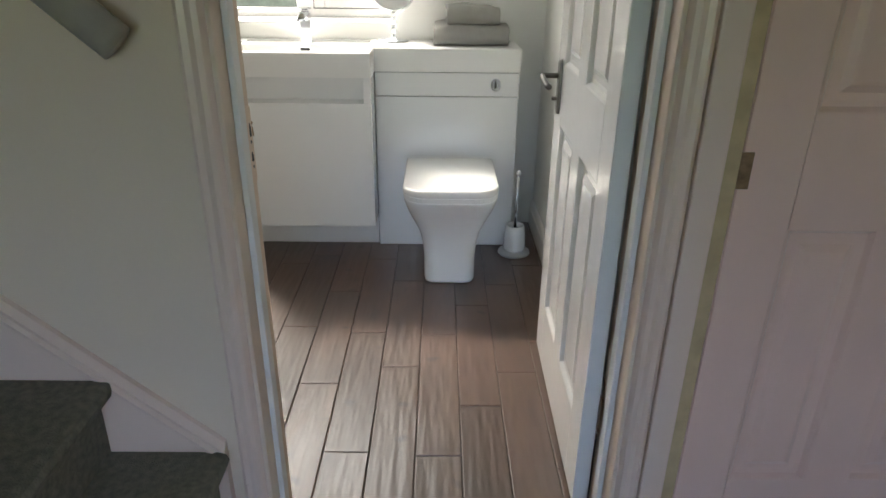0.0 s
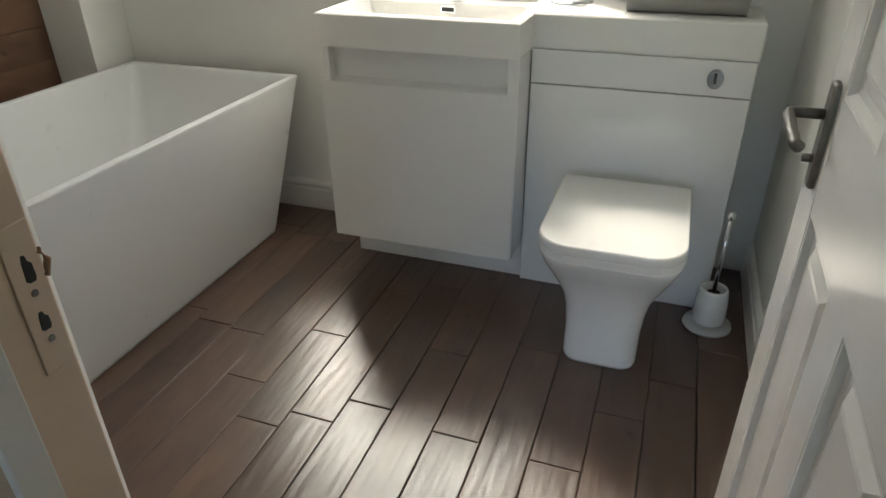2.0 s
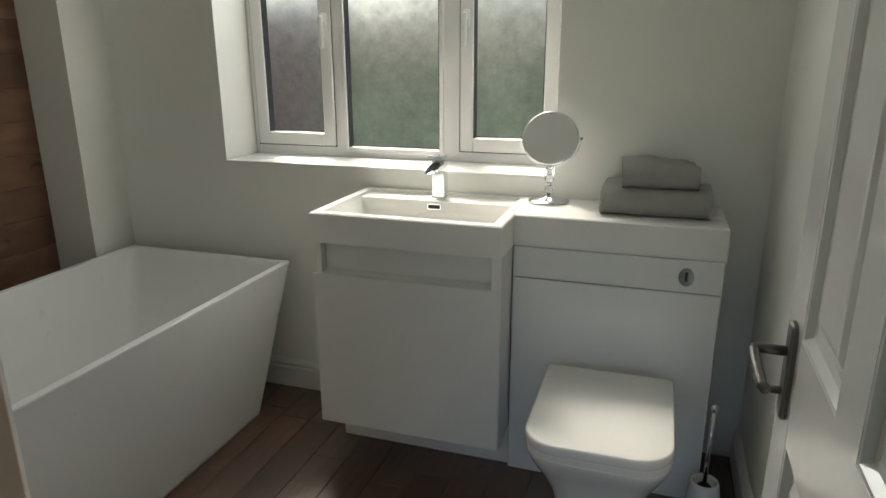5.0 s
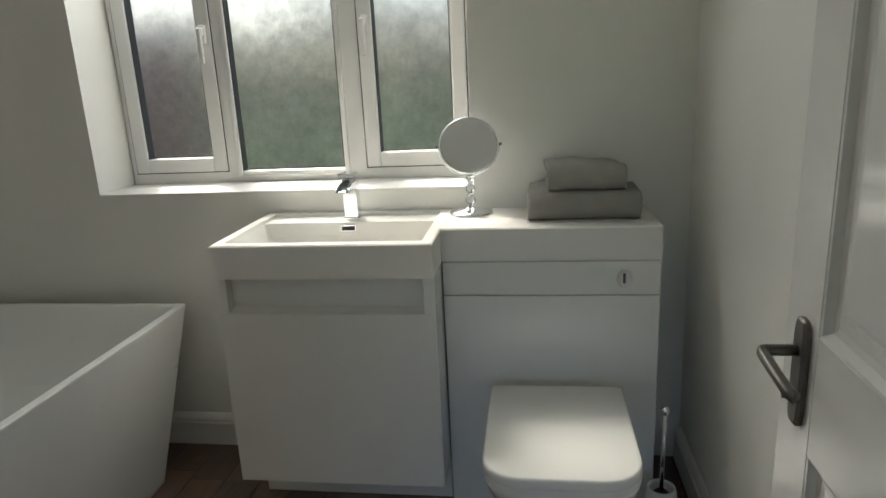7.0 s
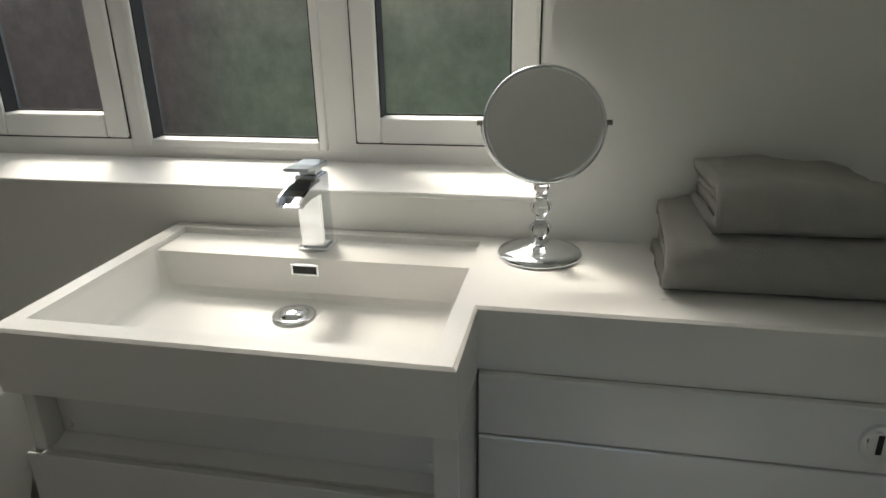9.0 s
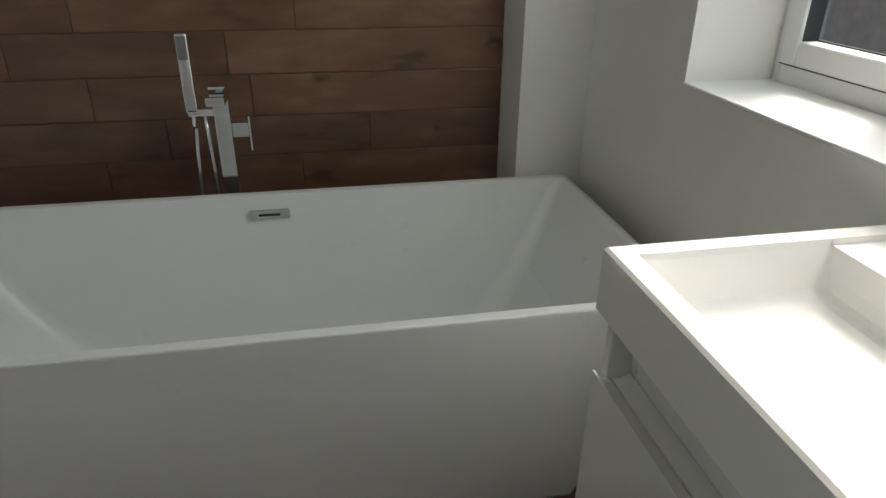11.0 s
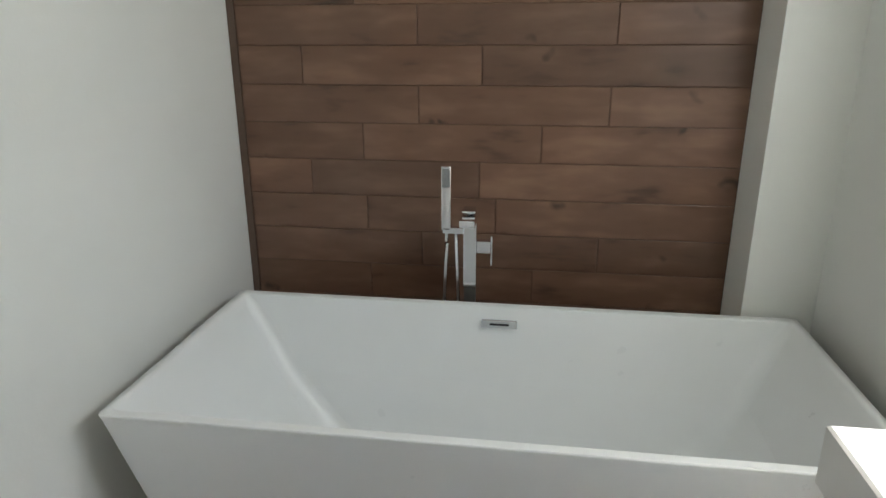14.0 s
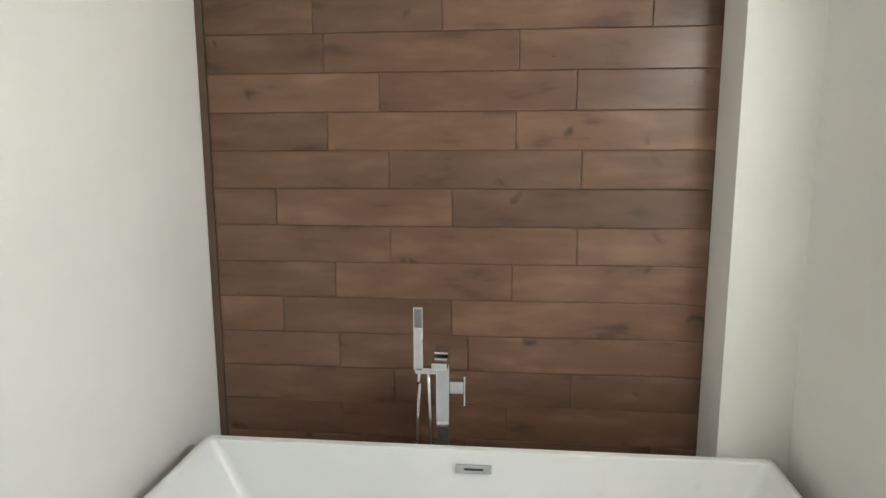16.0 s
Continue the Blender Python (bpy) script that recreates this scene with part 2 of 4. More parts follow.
M_BRICK = mat("red_brown_brick", (0.22, 0.12, 0.09), 0.85, var=0.25, scale=9, bump=0.5, bscale=40)
M_PAVE = mat("grey_paving", (0.42, 0.43, 0.46), 0.85, var=0.15, scale=7, bump=0.3, bscale=60)
M_WHITE_PLASTIC = mat("white_plastic", (0.8, 0.8, 0.78), 0.24, var=0.02)


# ---- building blocks ----
def part(name, bm, material, parent=None, label="", smooth=False):
    """Links a bmesh as one mesh object, under a thing or a part if one is given."""
    me = bpy.data.meshes.new(name)
    bmesh.ops.recalc_face_normals(bm, faces=bm.faces)
    bm.to_mesh(me)
    bm.free()
    me.materials.append(material)
    if smooth:
        for p in me.polygons:
            p.use_smooth = True
    ob = new(name, me)
    if parent is not None:
        ob.parent = parent
    if label:
        ob["label"] = label
    return ob


def thing(name, label, category, group="", at=(0, 0, 0), turn=(0, 0, 0)):
    e = new(name)
    e.empty_display_size = 0.05
    e.matrix_basis = pose(*at, *turn)
    return tagged(e, label, category, group)


def add_box(bm, x0, x1, y0, y1, z0, z1, bevel=0.0, seg=2, m=None):
    vs = [bm.verts.new(p) for p in ((x0, y0, z0), (x1, y0, z0), (x1, y1, z0), (x0, y1, z0), (x0, y0, z1), (x1, y0, z1), (x1, y1, z1), (x0, y1, z1))]
    fs = [bm.faces.new([vs[i] for i in f]) for f in ((3, 2, 1, 0), (4, 5, 6, 7), (0, 1, 5, 4), (1, 2, 6, 5), (2, 3, 7, 6), (3, 0, 4, 7))]
    out = vs
    if bevel:
        es = list({e for f in fs for e in f.edges})
        r = bmesh.ops.bevel(bm, geom=es, offset=bevel, segments=seg, profile=0.5, affect="EDGES")
        out = list({v for f in r["faces"] for v in f.verts} | {v for v in vs if v.is_valid})
    if m is not None:
        bmesh.ops.transform(bm, matrix=m, verts=out)
    return out


def box(x0, x1, y0, y1, z0, z1, bevel=0.0, seg=2):
    bm = bmesh.new()
    add_box(bm, min(x0, x1), max(x0, x1), min(y0, y1), max(y0, y1), min(z0, z1), max(z0, z1), bevel, seg)
    return bm


def loft(rings, cap0=True, cap1=True, closed=True, bm=None):
    """Skins a row of rings with the same number of points."""
    bm = bm or bmesh.new()
    rows = [[bm.verts.new(p) for p in r] for r in rings]
    k = len(rows[0])
    for a, b in zip(rows, rows[1:]):
        for i in range(k if closed else k - 1):
            j = (i + 1) % k
            bm.faces.new((a[i], a[j], b[j], b[i]))
    if cap0:
        bm.faces.new(rows[0][::-1])
    if cap1:
        bm.faces.new(rows[-1])
    return bm


def rrect(x0, x1, y0, y1, z, r, n=6):
    """A rounded rectangle; r is one radius or four (x1y1, x0y1, x0y0, x1y0)."""
    rs = r if isinstance(r, (tuple, list)) else (r,) * 4
    pts = []
    for (cx, cy, a0), rad in zip(((x1, y1, 0), (x0, y1, 90), (x0, y0, 180), (x1, y0, 270)), rs):
        sx, sy = (1 if cx == x1 else -1), (1 if cy == y1 else -1)
        for i in range(n + 1):
            a = radians(a0 + 90 * i / n)
            pts.append((cx - sx * rad + rad * math.cos(a), cy - sy * rad + rad * math.sin(a), z))
    return pts


def circle(x, y, z, r, n=28, axis="z"):
    out = []
    for i in range(n):
        a = 2 * math.pi * i / n
        c, s = r * math.cos(a), r * math.sin(a)
        out.append((x + c, y + s, z) if axis == "z" else (x + c, y, z + s) if axis == "y" else (x, y + c, z + s))
    return out


def turned(x, y, profile, n=28):
    """A round body from rows of (radius, z)."""
    return loft([circle(x, y, z, max(r, 0.0005), n) for r, z in profile])


def tube(points, r, n=10):
    pts = [Vector(p) for p in points]
    rings = []
    for i, p in enumerate(pts):
        d = (pts[min(i + 1, len(pts) - 1)] - pts[max(i - 1, 0)]).normalized()
        q = d.to_track_quat("Z", "Y")
        rings.append([p + q @ Vector((r * math.cos(2 * math.pi * k / n), r * math.sin(2 * math.pi * k / n), 0)) for k in range(n)])
    return loft(rings)


def profile_run(profile, p0, p1, out):
    """A moulding: profile rows of (distance from the wall, height) drawn along the floor line p0 to p1; out is the way off the wall."""
    o = Vector(out)
    return loft([[Vector((p[0], p[1], 0)) + o * d + Vector((0, 0, h)) for d, h in profile] for p in (p0, p1)])


# ---- the large structure ----
CEIL = 2.40
X_E, X_W, X_P, Y_S, Y_H = 0.13, -2.500, -2.302, -1.820, -1.95
Y_SW = -1.853
WX0, WX1, WZ0, WZ1 = -1.796, -0.524, 0.923, 2.06
DX0, DX1, DZ = -0.674, 0.036, 2.03


def slab(name, boxes, material, label, category):
    bm = bmesh.new()
    for x0, x1, y0, y1, z0, z1 in boxes:
        # walls stand on the slab below floor level
        add_box(bm, x0, x1, y0, y1, -0.11 if name.startswith("wall") and z0 == 0 else z0, z1)
    return tagged(part(name, bm, material), label, category, kind="structure")


floor = slab("floor", [(X_W - 0.1, X_E + 0.1, Y_H, 0.26, -0.12, -0.005)], M_GROUT, "dark brown wood-effect tiled bathroom floor with narrow dark joints", "floor")
hall_floor = slab("floor_hall", [(-3.2, 1.6, -4.9, Y_H, -0.12, -0.004)], M_CARPET, "grey-green hall carpet", "floor")
ceiling = slab("ceiling", [(X_W - 0.1, X_E + 0.1, Y_H, 0.28, CEIL, CEIL + 0.12)], M_CEIL, "plain white painted bathroom ceiling", "ceiling")
hall_ceiling = slab("ceiling_hall", [(-3.2, 1.6, -4.9, Y_H, CEIL, CEIL + 0.12)], M_CEIL, "plain white painted hall ceiling", "ceiling")
wall_north = slab("wall_north", [(X_W - 0.12, WX0, 0, 0.28, 0, CEIL), (WX1, X_E + 0.12, 0, 0.28, 0, CEIL), (WX0, WX1, 0, 0.28, 0, WZ0), (WX0, WX1, 0, 0.28, WZ1, CEIL)],
                  M_WALL, "white painted wall with a deep window opening", "wall")
wall_east = slab("wall_east", [(X_E, X_E + 0.12, Y_S, 0, 0, CEIL)], M_WALL, "white painted plaster wall behind the door", "wall")
wall_south = slab("wall_south", [(X_W - 0.12, -0.86, Y_H, Y_SW, 0, CEIL), (-0.86, DX0 - 0.03, Y_H, Y_S, 0, CEIL), (DX1 + 0.03, X_E + 0.12, Y_H, Y_S, 0, CEIL), (DX0 - 0.03, DX1 + 0.03, Y_H, Y_S, DZ + 0.03, CEIL)],
                  M_WALL, "white painted wall with the bathroom doorway", "wall")
wall_west = slab("wall_west", [(X_W - 0.14, X_W - 0.0035, Y_SW, 0.0, 0, CEIL)], M_GROUT_WALL, "wall clad in brown wood-effect plank tiles behind the bath", "wall")
wall_nib = slab("wall_pier", [(X_W - 0.003, X_P, -0.206, 0.0, 0, CEIL)], M_WALL, "white painted pier beside the tiled wall", "wall")
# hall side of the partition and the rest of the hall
slab("wall_hall_north", [(-3.2, DX0 - 0.03, Y_H - 0.012, Y_H, 0, CEIL)], M_HALL, "beige hall wall along the stairs, warm light put into its paint", "wall")
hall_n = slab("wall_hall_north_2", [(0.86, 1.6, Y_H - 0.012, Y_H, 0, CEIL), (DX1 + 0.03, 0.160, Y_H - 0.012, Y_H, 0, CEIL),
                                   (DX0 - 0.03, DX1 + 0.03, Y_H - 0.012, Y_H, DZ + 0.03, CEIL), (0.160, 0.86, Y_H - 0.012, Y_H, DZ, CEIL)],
              M_HALL, "beige hall wall round the doors, warm light put into its paint", "wall")
hall_w = slab("wall_hall_west", [(-3.3, -3.2, -4.9, Y_H, 0, CEIL)], M_HALL, "beige hall wall, warm light put into its paint", "wall")
hall_e = slab("wall_hall_east", [(1.6, 1.7, -4.9, Y_H, 0, CEIL)], M_HALL, "beige hall wall, warm light put into its paint", "wall")
# opening behind the camera, never in view, added to let sky light into the hall
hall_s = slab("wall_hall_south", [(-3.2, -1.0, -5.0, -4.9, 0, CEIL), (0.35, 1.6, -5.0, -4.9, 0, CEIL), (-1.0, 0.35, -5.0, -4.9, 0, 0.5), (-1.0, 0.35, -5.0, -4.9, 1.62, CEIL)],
              M_HALL, "beige hall wall with an unseen opening added for daylight", "wall")
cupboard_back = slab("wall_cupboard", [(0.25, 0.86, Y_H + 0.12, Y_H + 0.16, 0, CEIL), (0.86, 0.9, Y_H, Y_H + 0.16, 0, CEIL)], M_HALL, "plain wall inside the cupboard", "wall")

SKIRT = [(0, 0), (0.018, 0), (0.018, 0.084), (0.013, 0.089), (0.013, 0.097), (0.017, 0.101), (0.013, 0.111), (0.007, 0.118), (0, 0.121)]
for nm, p0, p1, o in (("baseboard_north", (X_P, 0), (-1.205, 0), (0, -1, 0)), ("baseboard_east", (X_E, -0.018), (X_E, Y_S + 0.018), (-1, 0, 0)),
                      ("baseboard_south", (X_W + 0.02, Y_SW), (-0.861, Y_SW), (0, 1, 0))):
    tagged(part(nm, profile_run(SKIRT, p0, p1, o), M_TRIM), "white moulded skirting board along the wall", "skirting board", kind="structure")

# ---- window ----
def rect_frame(bm, x0, x1, z0, z1, y0, y1, w, bevel=0.004):
    """Four mitred-looking bars round an opening, butted."""
    add_box(bm, x0, x0 + w, y0, y1, z0, z1, bevel)
    add_box(bm, x1 - w, x1, y0, y1, z0, z1, bevel)
    add_box(bm, x0 + w, x1 - w, y0, y1, z0, z0 + w, bevel)
    add_box(bm, x0 + w, x1 - w, y0, y1, z1 - w, z1, bevel)


def glazing_seal(x0, x1, z0, z1, parent):
    """Black seal that lines the upright and top edges of a pane's rebate."""
    g = bmesh.new()
    add_box(g, x0, x0 + 0.003, 0.204, 0.2395, z0, z1)
    add_box(g, x1 - 0.003, x1, 0.204, 0.2395, z0, z1)
    add_box(g, x0 + 0.003, x1 - 0.003, 0.204, 0.2395, z1 - 0.003, z1)
    add_box(g, x0 + 0.003, x1 - 0.003, 0.236, 0.2395, z0, z0 + 0.003)
    part("gasket", g, M_GASKET_GAP, parent, "black rubber glazing gasket")


def make_window():
    w = tagged(new("window_1"), "three-light white plastic window with obscured glass", "window", kind="structure")
    bm = bmesh.new()
    y0, y1, z0, z1 = 0.205, 0.262, WZ0 + 0.001, WZ1 - 0.001
    add_box(bm, WX0 + 0.002, WX0 + 0.026, y0, y1, z0, z1, 0.004)
    add_box(bm, WX1 - 0.026, WX1 - 0.002, y0, y1, z0, z1, 0.004)
    add_box(bm, WX0 + 0.026, -1.420, y0, y1, z0, z0 + 0.044, 0.001)
    add_box(bm, -0.913, WX1 - 0.026, y0, y1, z0, z0 + 0.044, 0.001)
    add_box(bm, -1.420, -0.913, y0, y1, z0, z0 + 0.028, 0.001)
    add_box(bm, WX0 + 0.026, WX1 - 0.026, y0, y1, z1 - 0.045, z1, 0.004)
    for x, hw in ((-1.403, 0.017), (-0.943, 0.030)):
        add_box(bm, x - hw, x + hw, y0, y1, z0 + 0.028, z1 - 0.045, 0.001)
    part("window_frame", bm, M_UPVC, w)
    zf = z0 + 0.044
    for side, (a, b) in (("l", (-1.776, -1.420)), ("r", (-0.913, -0.550))):
        s = bmesh.new()
        rect_frame(s, a + 0.003, b - 0.003, zf + 0.003, z1 - 0.048, 0.197, 0.252, 0.05, 0.005)
        sash = part("casement", s, M_UPVC, w)
        # black strip that paints in the shade of the gap round the sash
        d = bmesh.new()
        rect_frame(d, a, b, zf, z1 - 0.045, 0.2036, 0.2046, 0.005, 0)
        part("shadow_gap", d, M_GASKET_GAP, sash, "black strip in place of the shaded gap round the casement")
        glazing_seal(a + 0.053, b - 0.053, zf + 0.053, z1 - 0.098, sash)
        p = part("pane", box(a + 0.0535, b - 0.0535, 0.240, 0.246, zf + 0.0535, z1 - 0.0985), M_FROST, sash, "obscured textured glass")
        # lamp and sky light pass untinted; the dimming acts on the view
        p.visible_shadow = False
        hx = b - 0.028 if side == "l" else a + 0.028
        h = bmesh.new()
        add_box(h, hx - 0.012, hx + 0.012, 0.185, 0.197, 1.41, 1.47, 0.004)
        add_box(h, hx - 0.010, hx + 0.010, 0.169, 0.185, 1.435, 1.462, 0.005)
        add_box(h, hx - 0.009, hx + 0.009, 0.159, 0.173, 1.342, 1.460, 0.006)
        part("window_handle", h, M_UPVC, sash, "white lever window handle")
    a, b, zm = -1.386, -0.973, z0 + 0.028
    g = bmesh.new()
    rect_frame(g, a, b, zm, z1 - 0.045, 0.198, 0.252, 0.018, 0.004)
    part("glazing_bead", g, M_UPVC, w)
    glazing_seal(a + 0.018, b - 0.018, zm + 0.018, z1 - 0.063, w)
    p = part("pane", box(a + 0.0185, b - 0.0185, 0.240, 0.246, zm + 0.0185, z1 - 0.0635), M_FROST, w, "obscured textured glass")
    # as in the casements, only the view through the glass is dimmed
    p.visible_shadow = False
    part("window_sill", box(WX0 + 0.001, WX1 - 0.001, -0.006, 0.204, WZ0 - 0.001, WZ0 + 0.008, 0.003), M_SILL, w, "plain white sill board")
    # drip ledge outside
    part("outer_sill", box(WX0, WX1, 0.262, 0.33, WZ0 - 0.03, WZ0 + 0.01, 0.004), M_UPVC, w)
    return w


make_window()

# ---- doorway ----
def panel_door(name, label, width, height, paint, rows=((0.19, 0.765), (0.925, 1.52), (1.62, 1.86))):
    """A six-panel moulded door in its own axes: x from the hinge 0 to width, y thickness 0 to 0.036, front at y = 0; z up."""
    d = thing(name, label, "door")
    th, st, mu = 0.036, 0.105, 0.09
    cw = (width - 2 * st - mu) / 2
    cols = ((st, st + cw), (st + cw + mu, width - st))
    bm = bmesh.new()
    add_box(bm, 0, st, 0, th, 0, height, 0.002, 1)
    add_box(bm, width - st, width, 0, th, 0, height, 0.002, 1)
    for a, b in rows:
        add_box(bm, st + cw, st + cw + mu, 0, th, a, b)
    zs = [0] + [z for r in rows for z in r] + [height]
    for a, b in zip(zs[::2], zs[1::2]):
        add_box(bm, st, width - st, 0, th, a, b)
    part("door_leaf", bm, paint, d)
    for x0, x1 in cols:
        for z0, z1 in rows:
            p = bmesh.new()
            for face in (0, 1):
                def yy(v):
                    return v if face == 0 else th - v

                def ring(i, y):
                    return [(x0 + i, yy(y), z0 + i), (x1 - i, yy(y), z0 + i), (x1 - i, yy(y), z1 - i), (x0 + i, yy(y), z1 - i)]
                loft([ring(0, 0.0005), ring(0.004, 0.0015), ring(0.011, 0.011), ring(0.020, 0.013), ring(0.033, 0.0125), ring(0.046, 0.005), ring(0.052, 0.0042)], cap0=False, bm=p)
            part("door_panel", p, paint, d)
    return d


def lever_handle(parent, x, z, y=0.0, sign=-1, point=-1):
    """Backplate, lever and turn knob on a door face."""
    ring = []
    w, h = 0.020, 0.074
    for i in range(33):
        a = math.pi * i / 16
        k = 0.55
        ring.append((math.copysign(abs(math.cos(a)) ** k, math.cos(a)) * w, math.copysign(abs(math.sin(a)) ** (k * 0.5), math.sin(a)) * h))
    ring = ring[:-1]
    plate = part("backplate", loft([[(x + u, y + sign * 0.0005, z + v) for u, v in ring], [(x + u, y + sign * 0.006, z + v) for u, v in ring], [(x + u * 0.7, y + sign * 0.009, z + v * 0.96) for u, v in ring]]), M_PEWTER, parent, "dark pewter backplate")
    zl = z + 0.030
    pts = [(x, y + sign * 0.006, zl), (x, y + sign * 0.046, zl), (x + point * 0.002, y + sign * 0.051, zl), (x + point * 0.008, y + sign * 0.053, zl - 0.001), (x + point * 0.055, y + sign * 0.052, zl - 0.007), (x + point * 0.098, y + sign * 0.050, zl - 0.012), (x + point * 0.106, y + sign * 0.046, zl - 0.013)]
    part("lever", tube(pts, 0.0075, 12), M_PEWTER, plate, smooth=True)
    part("thumb_turn", tube([(x, y + sign * 0.006, z - 0.032), (x, y + sign * 0.022, z - 0.032)], 0.006, 10), M_PEWTER, plate, smooth=True)


door = panel_door("bathroom_door", "open white gloss six-panel door with a dark pewter handle", 0.711, 1.985, M_GLOSS)
# leaf swung into the room; its front faces the room
hinge_at, free_at = Vector((0.029, -1.833, 0.012)), Vector((0.040, -1.122, 0.012))
ang = math.degrees(math.atan2(free_at.y - hinge_at.y, free_at.x - hinge_at.x))
lever_handle(door, 0.711 - 0.066, 0.862, 0.036, 1, -1)
lever_handle(door, 0.711 - 0.066, 0.862, 0.0, -1, -1)
for zz in (0.22, 1.75):
    part("hinge", box(-0.012, 0.03, -0.003, 0.0, zz, zz + 0.09, 0.001), M_BRASS, door, "worn brass butt hinge")
door.matrix_basis = pose(hinge_at.x, hinge_at.y, hinge_at.z, 0, 0, ang)


def make_lining():
    f = tagged(new("door_frame_1"), "white painted door lining and architrave round the bathroom doorway", "door frame", kind="structure")
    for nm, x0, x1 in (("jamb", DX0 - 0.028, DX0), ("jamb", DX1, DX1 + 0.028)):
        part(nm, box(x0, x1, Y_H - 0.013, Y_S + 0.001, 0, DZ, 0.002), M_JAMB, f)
    part("head", box(DX0 - 0.028, DX1 + 0.028, Y_H - 0.013, Y_S + 0.001, DZ, DZ + 0.028, 0.002), M_TRIM, f)
    for x0, x1 in ((DX0, DX0 + 0.012), (DX1 - 0.012, DX1)):
        part("door_stop", box(x0, x1, -1.915, -1.882, 0, DZ - 0.012, 0.002), M_TRIM, f)
    arch = [(0, 0), (0.004, 0.0), (0.014, 0.007), (0.017, 0.016), (0.013, 0.027), (0.016, 0.037), (0.011, 0.044), (0, 0.046)]
    for y, s in ((Y_H - 0.012, -1), (Y_S, 1)):
        for x, d in ((DX0 - 0.008, -1), (DX1 + 0.008, 1)):
            if d == 1 and s == 1:
                part("architrave", box(x, X_E - 0.002, y, y + 0.014, 0, DZ + 0.06, 0.003), M_TRIM, f)
                continue
            rings = [[(x + d * w, y + s * t, z) for t, w in arch] for z in (0, DZ + 0.06)]
            part("architrave", loft(rings), M_TRIM_WARM_LIT if s == -1 else M_TRIM, f)
        part("architrave", box(DX0 - 0.008, DX1 + 0.008, y + s * 0.0005, y + s * 0.015, DZ + 0.008, DZ + 0.06, 0.003), M_TRIM, f)
    part("threshold_strip", box(DX0, DX1, -1.850, -1.822, -0.004, 0.005, 0.002), M_ALU, f, "thin metal threshold strip")
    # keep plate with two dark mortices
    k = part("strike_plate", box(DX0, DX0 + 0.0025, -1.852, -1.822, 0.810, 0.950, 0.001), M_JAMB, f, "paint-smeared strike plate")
    for z0, z1, q in ((0.897, 0.919, 0.004), (0.851, 0.867, -0.003)):
        zc, hz = (z0 + z1) / 2, (z1 - z0) / 2
        edge = [(-1.837 + 0.0048 * ux, zc + hz * uz) for ux, uz in ((-1, -0.8), (-0.5, -1), (0.7, -1), (1, -0.6), (0.9, 0.5), (0.3, 0.75), (0.1, 1.25), (-0.5, 1.3), (-0.8, 0.7))]
        part("mortice", loft([[(x, y + q * 0.3, z) for y, z in edge] for x in (DX0 + 0.002, DX0 + 0.0034)]), M_DARK, k, "dark ragged latch slot")
        part("screw", loft([[(x, -1.837 + r * math.cos(a), zc - hz - 0.010 + r * math.sin(a)) for a in [2 * math.pi * j / 12 for j in range(12)]] for x, r in ((DX0 + 0.0022, 0.0036), (DX0 + 0.0034, 0.003))]), M_PEWTER, k, "worn screw head")
    part("lip", tube([(DX0 + 0.002, -1.822, 0.895), (DX0 - 0.001, -1.814, 0.907), (DX0 + 0.002, -1.822, 0.920)], 0.003, 8), M_BRASS, k)


make_lining()

# ---- hall: cupboard door, stairs, handrail ----
cup = panel_door("cupboard_door", "closed white six-panel cupboard door with warm light in its colour and a brown hinge", 0.62, 1.985, M_DOOR_WARM_LIT, ((0.195, 0.763), (0.963, 1.53), (1.63, 1.86)))
part("hinge", tube([(-0.012, -0.005, 0.830), (-0.012, -0.005, 0.905)], 0.0055, 10), M_BRASS, cup, "brown-stained hinge knuckle", smooth=True)
part("hinge", box(-0.044, 0.018, -0.003, -0.0002, 0.836, 0.900, 0.001), M_BRASS, cup, "brown-stained hinge leaf")
part("hinge", tube([(-0.012, -0.005, 1.70), (-0.012, -0.005, 1.78)], 0.0055, 10), M_BRASS, cup, "brown-stained hinge knuckle", smooth=True)
cup.matrix_basis = pose(0.174, Y_H - 0.008, 0.010)
cf = tagged(new("door_frame_2"), "white painted architrave with a bare timber edge at the cupboard", "door frame", kind="structure")
part("architrave", box(DX1 + 0.056, 0.140, Y_H - 0.028, Y_H - 0.012, 0, DZ + 0.06, 0.004), M_TRIM_WARM_LIT, cf)
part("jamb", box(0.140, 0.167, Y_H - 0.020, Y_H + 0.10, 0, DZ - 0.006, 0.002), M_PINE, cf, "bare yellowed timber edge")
part("architrave", box(0.862, 0.92, Y_H - 0.028, Y_H - 0.012, 0, DZ + 0.06, 0.004), M_TRIM_WARM_LIT, cf)
part("architrave", box(0.140, 0.862, Y_H - 0.028, Y_H - 0.012, DZ, DZ + 0.06, 0.004), M_TRIM_WARM_LIT, cf)

RISE, GO, SX = 0.170, 0.200, -0.756
stairs = thing("staircase", "carpeted stairs in grey-green pile rising beside the wall", "stairs", at=(0, 0, 0.125))
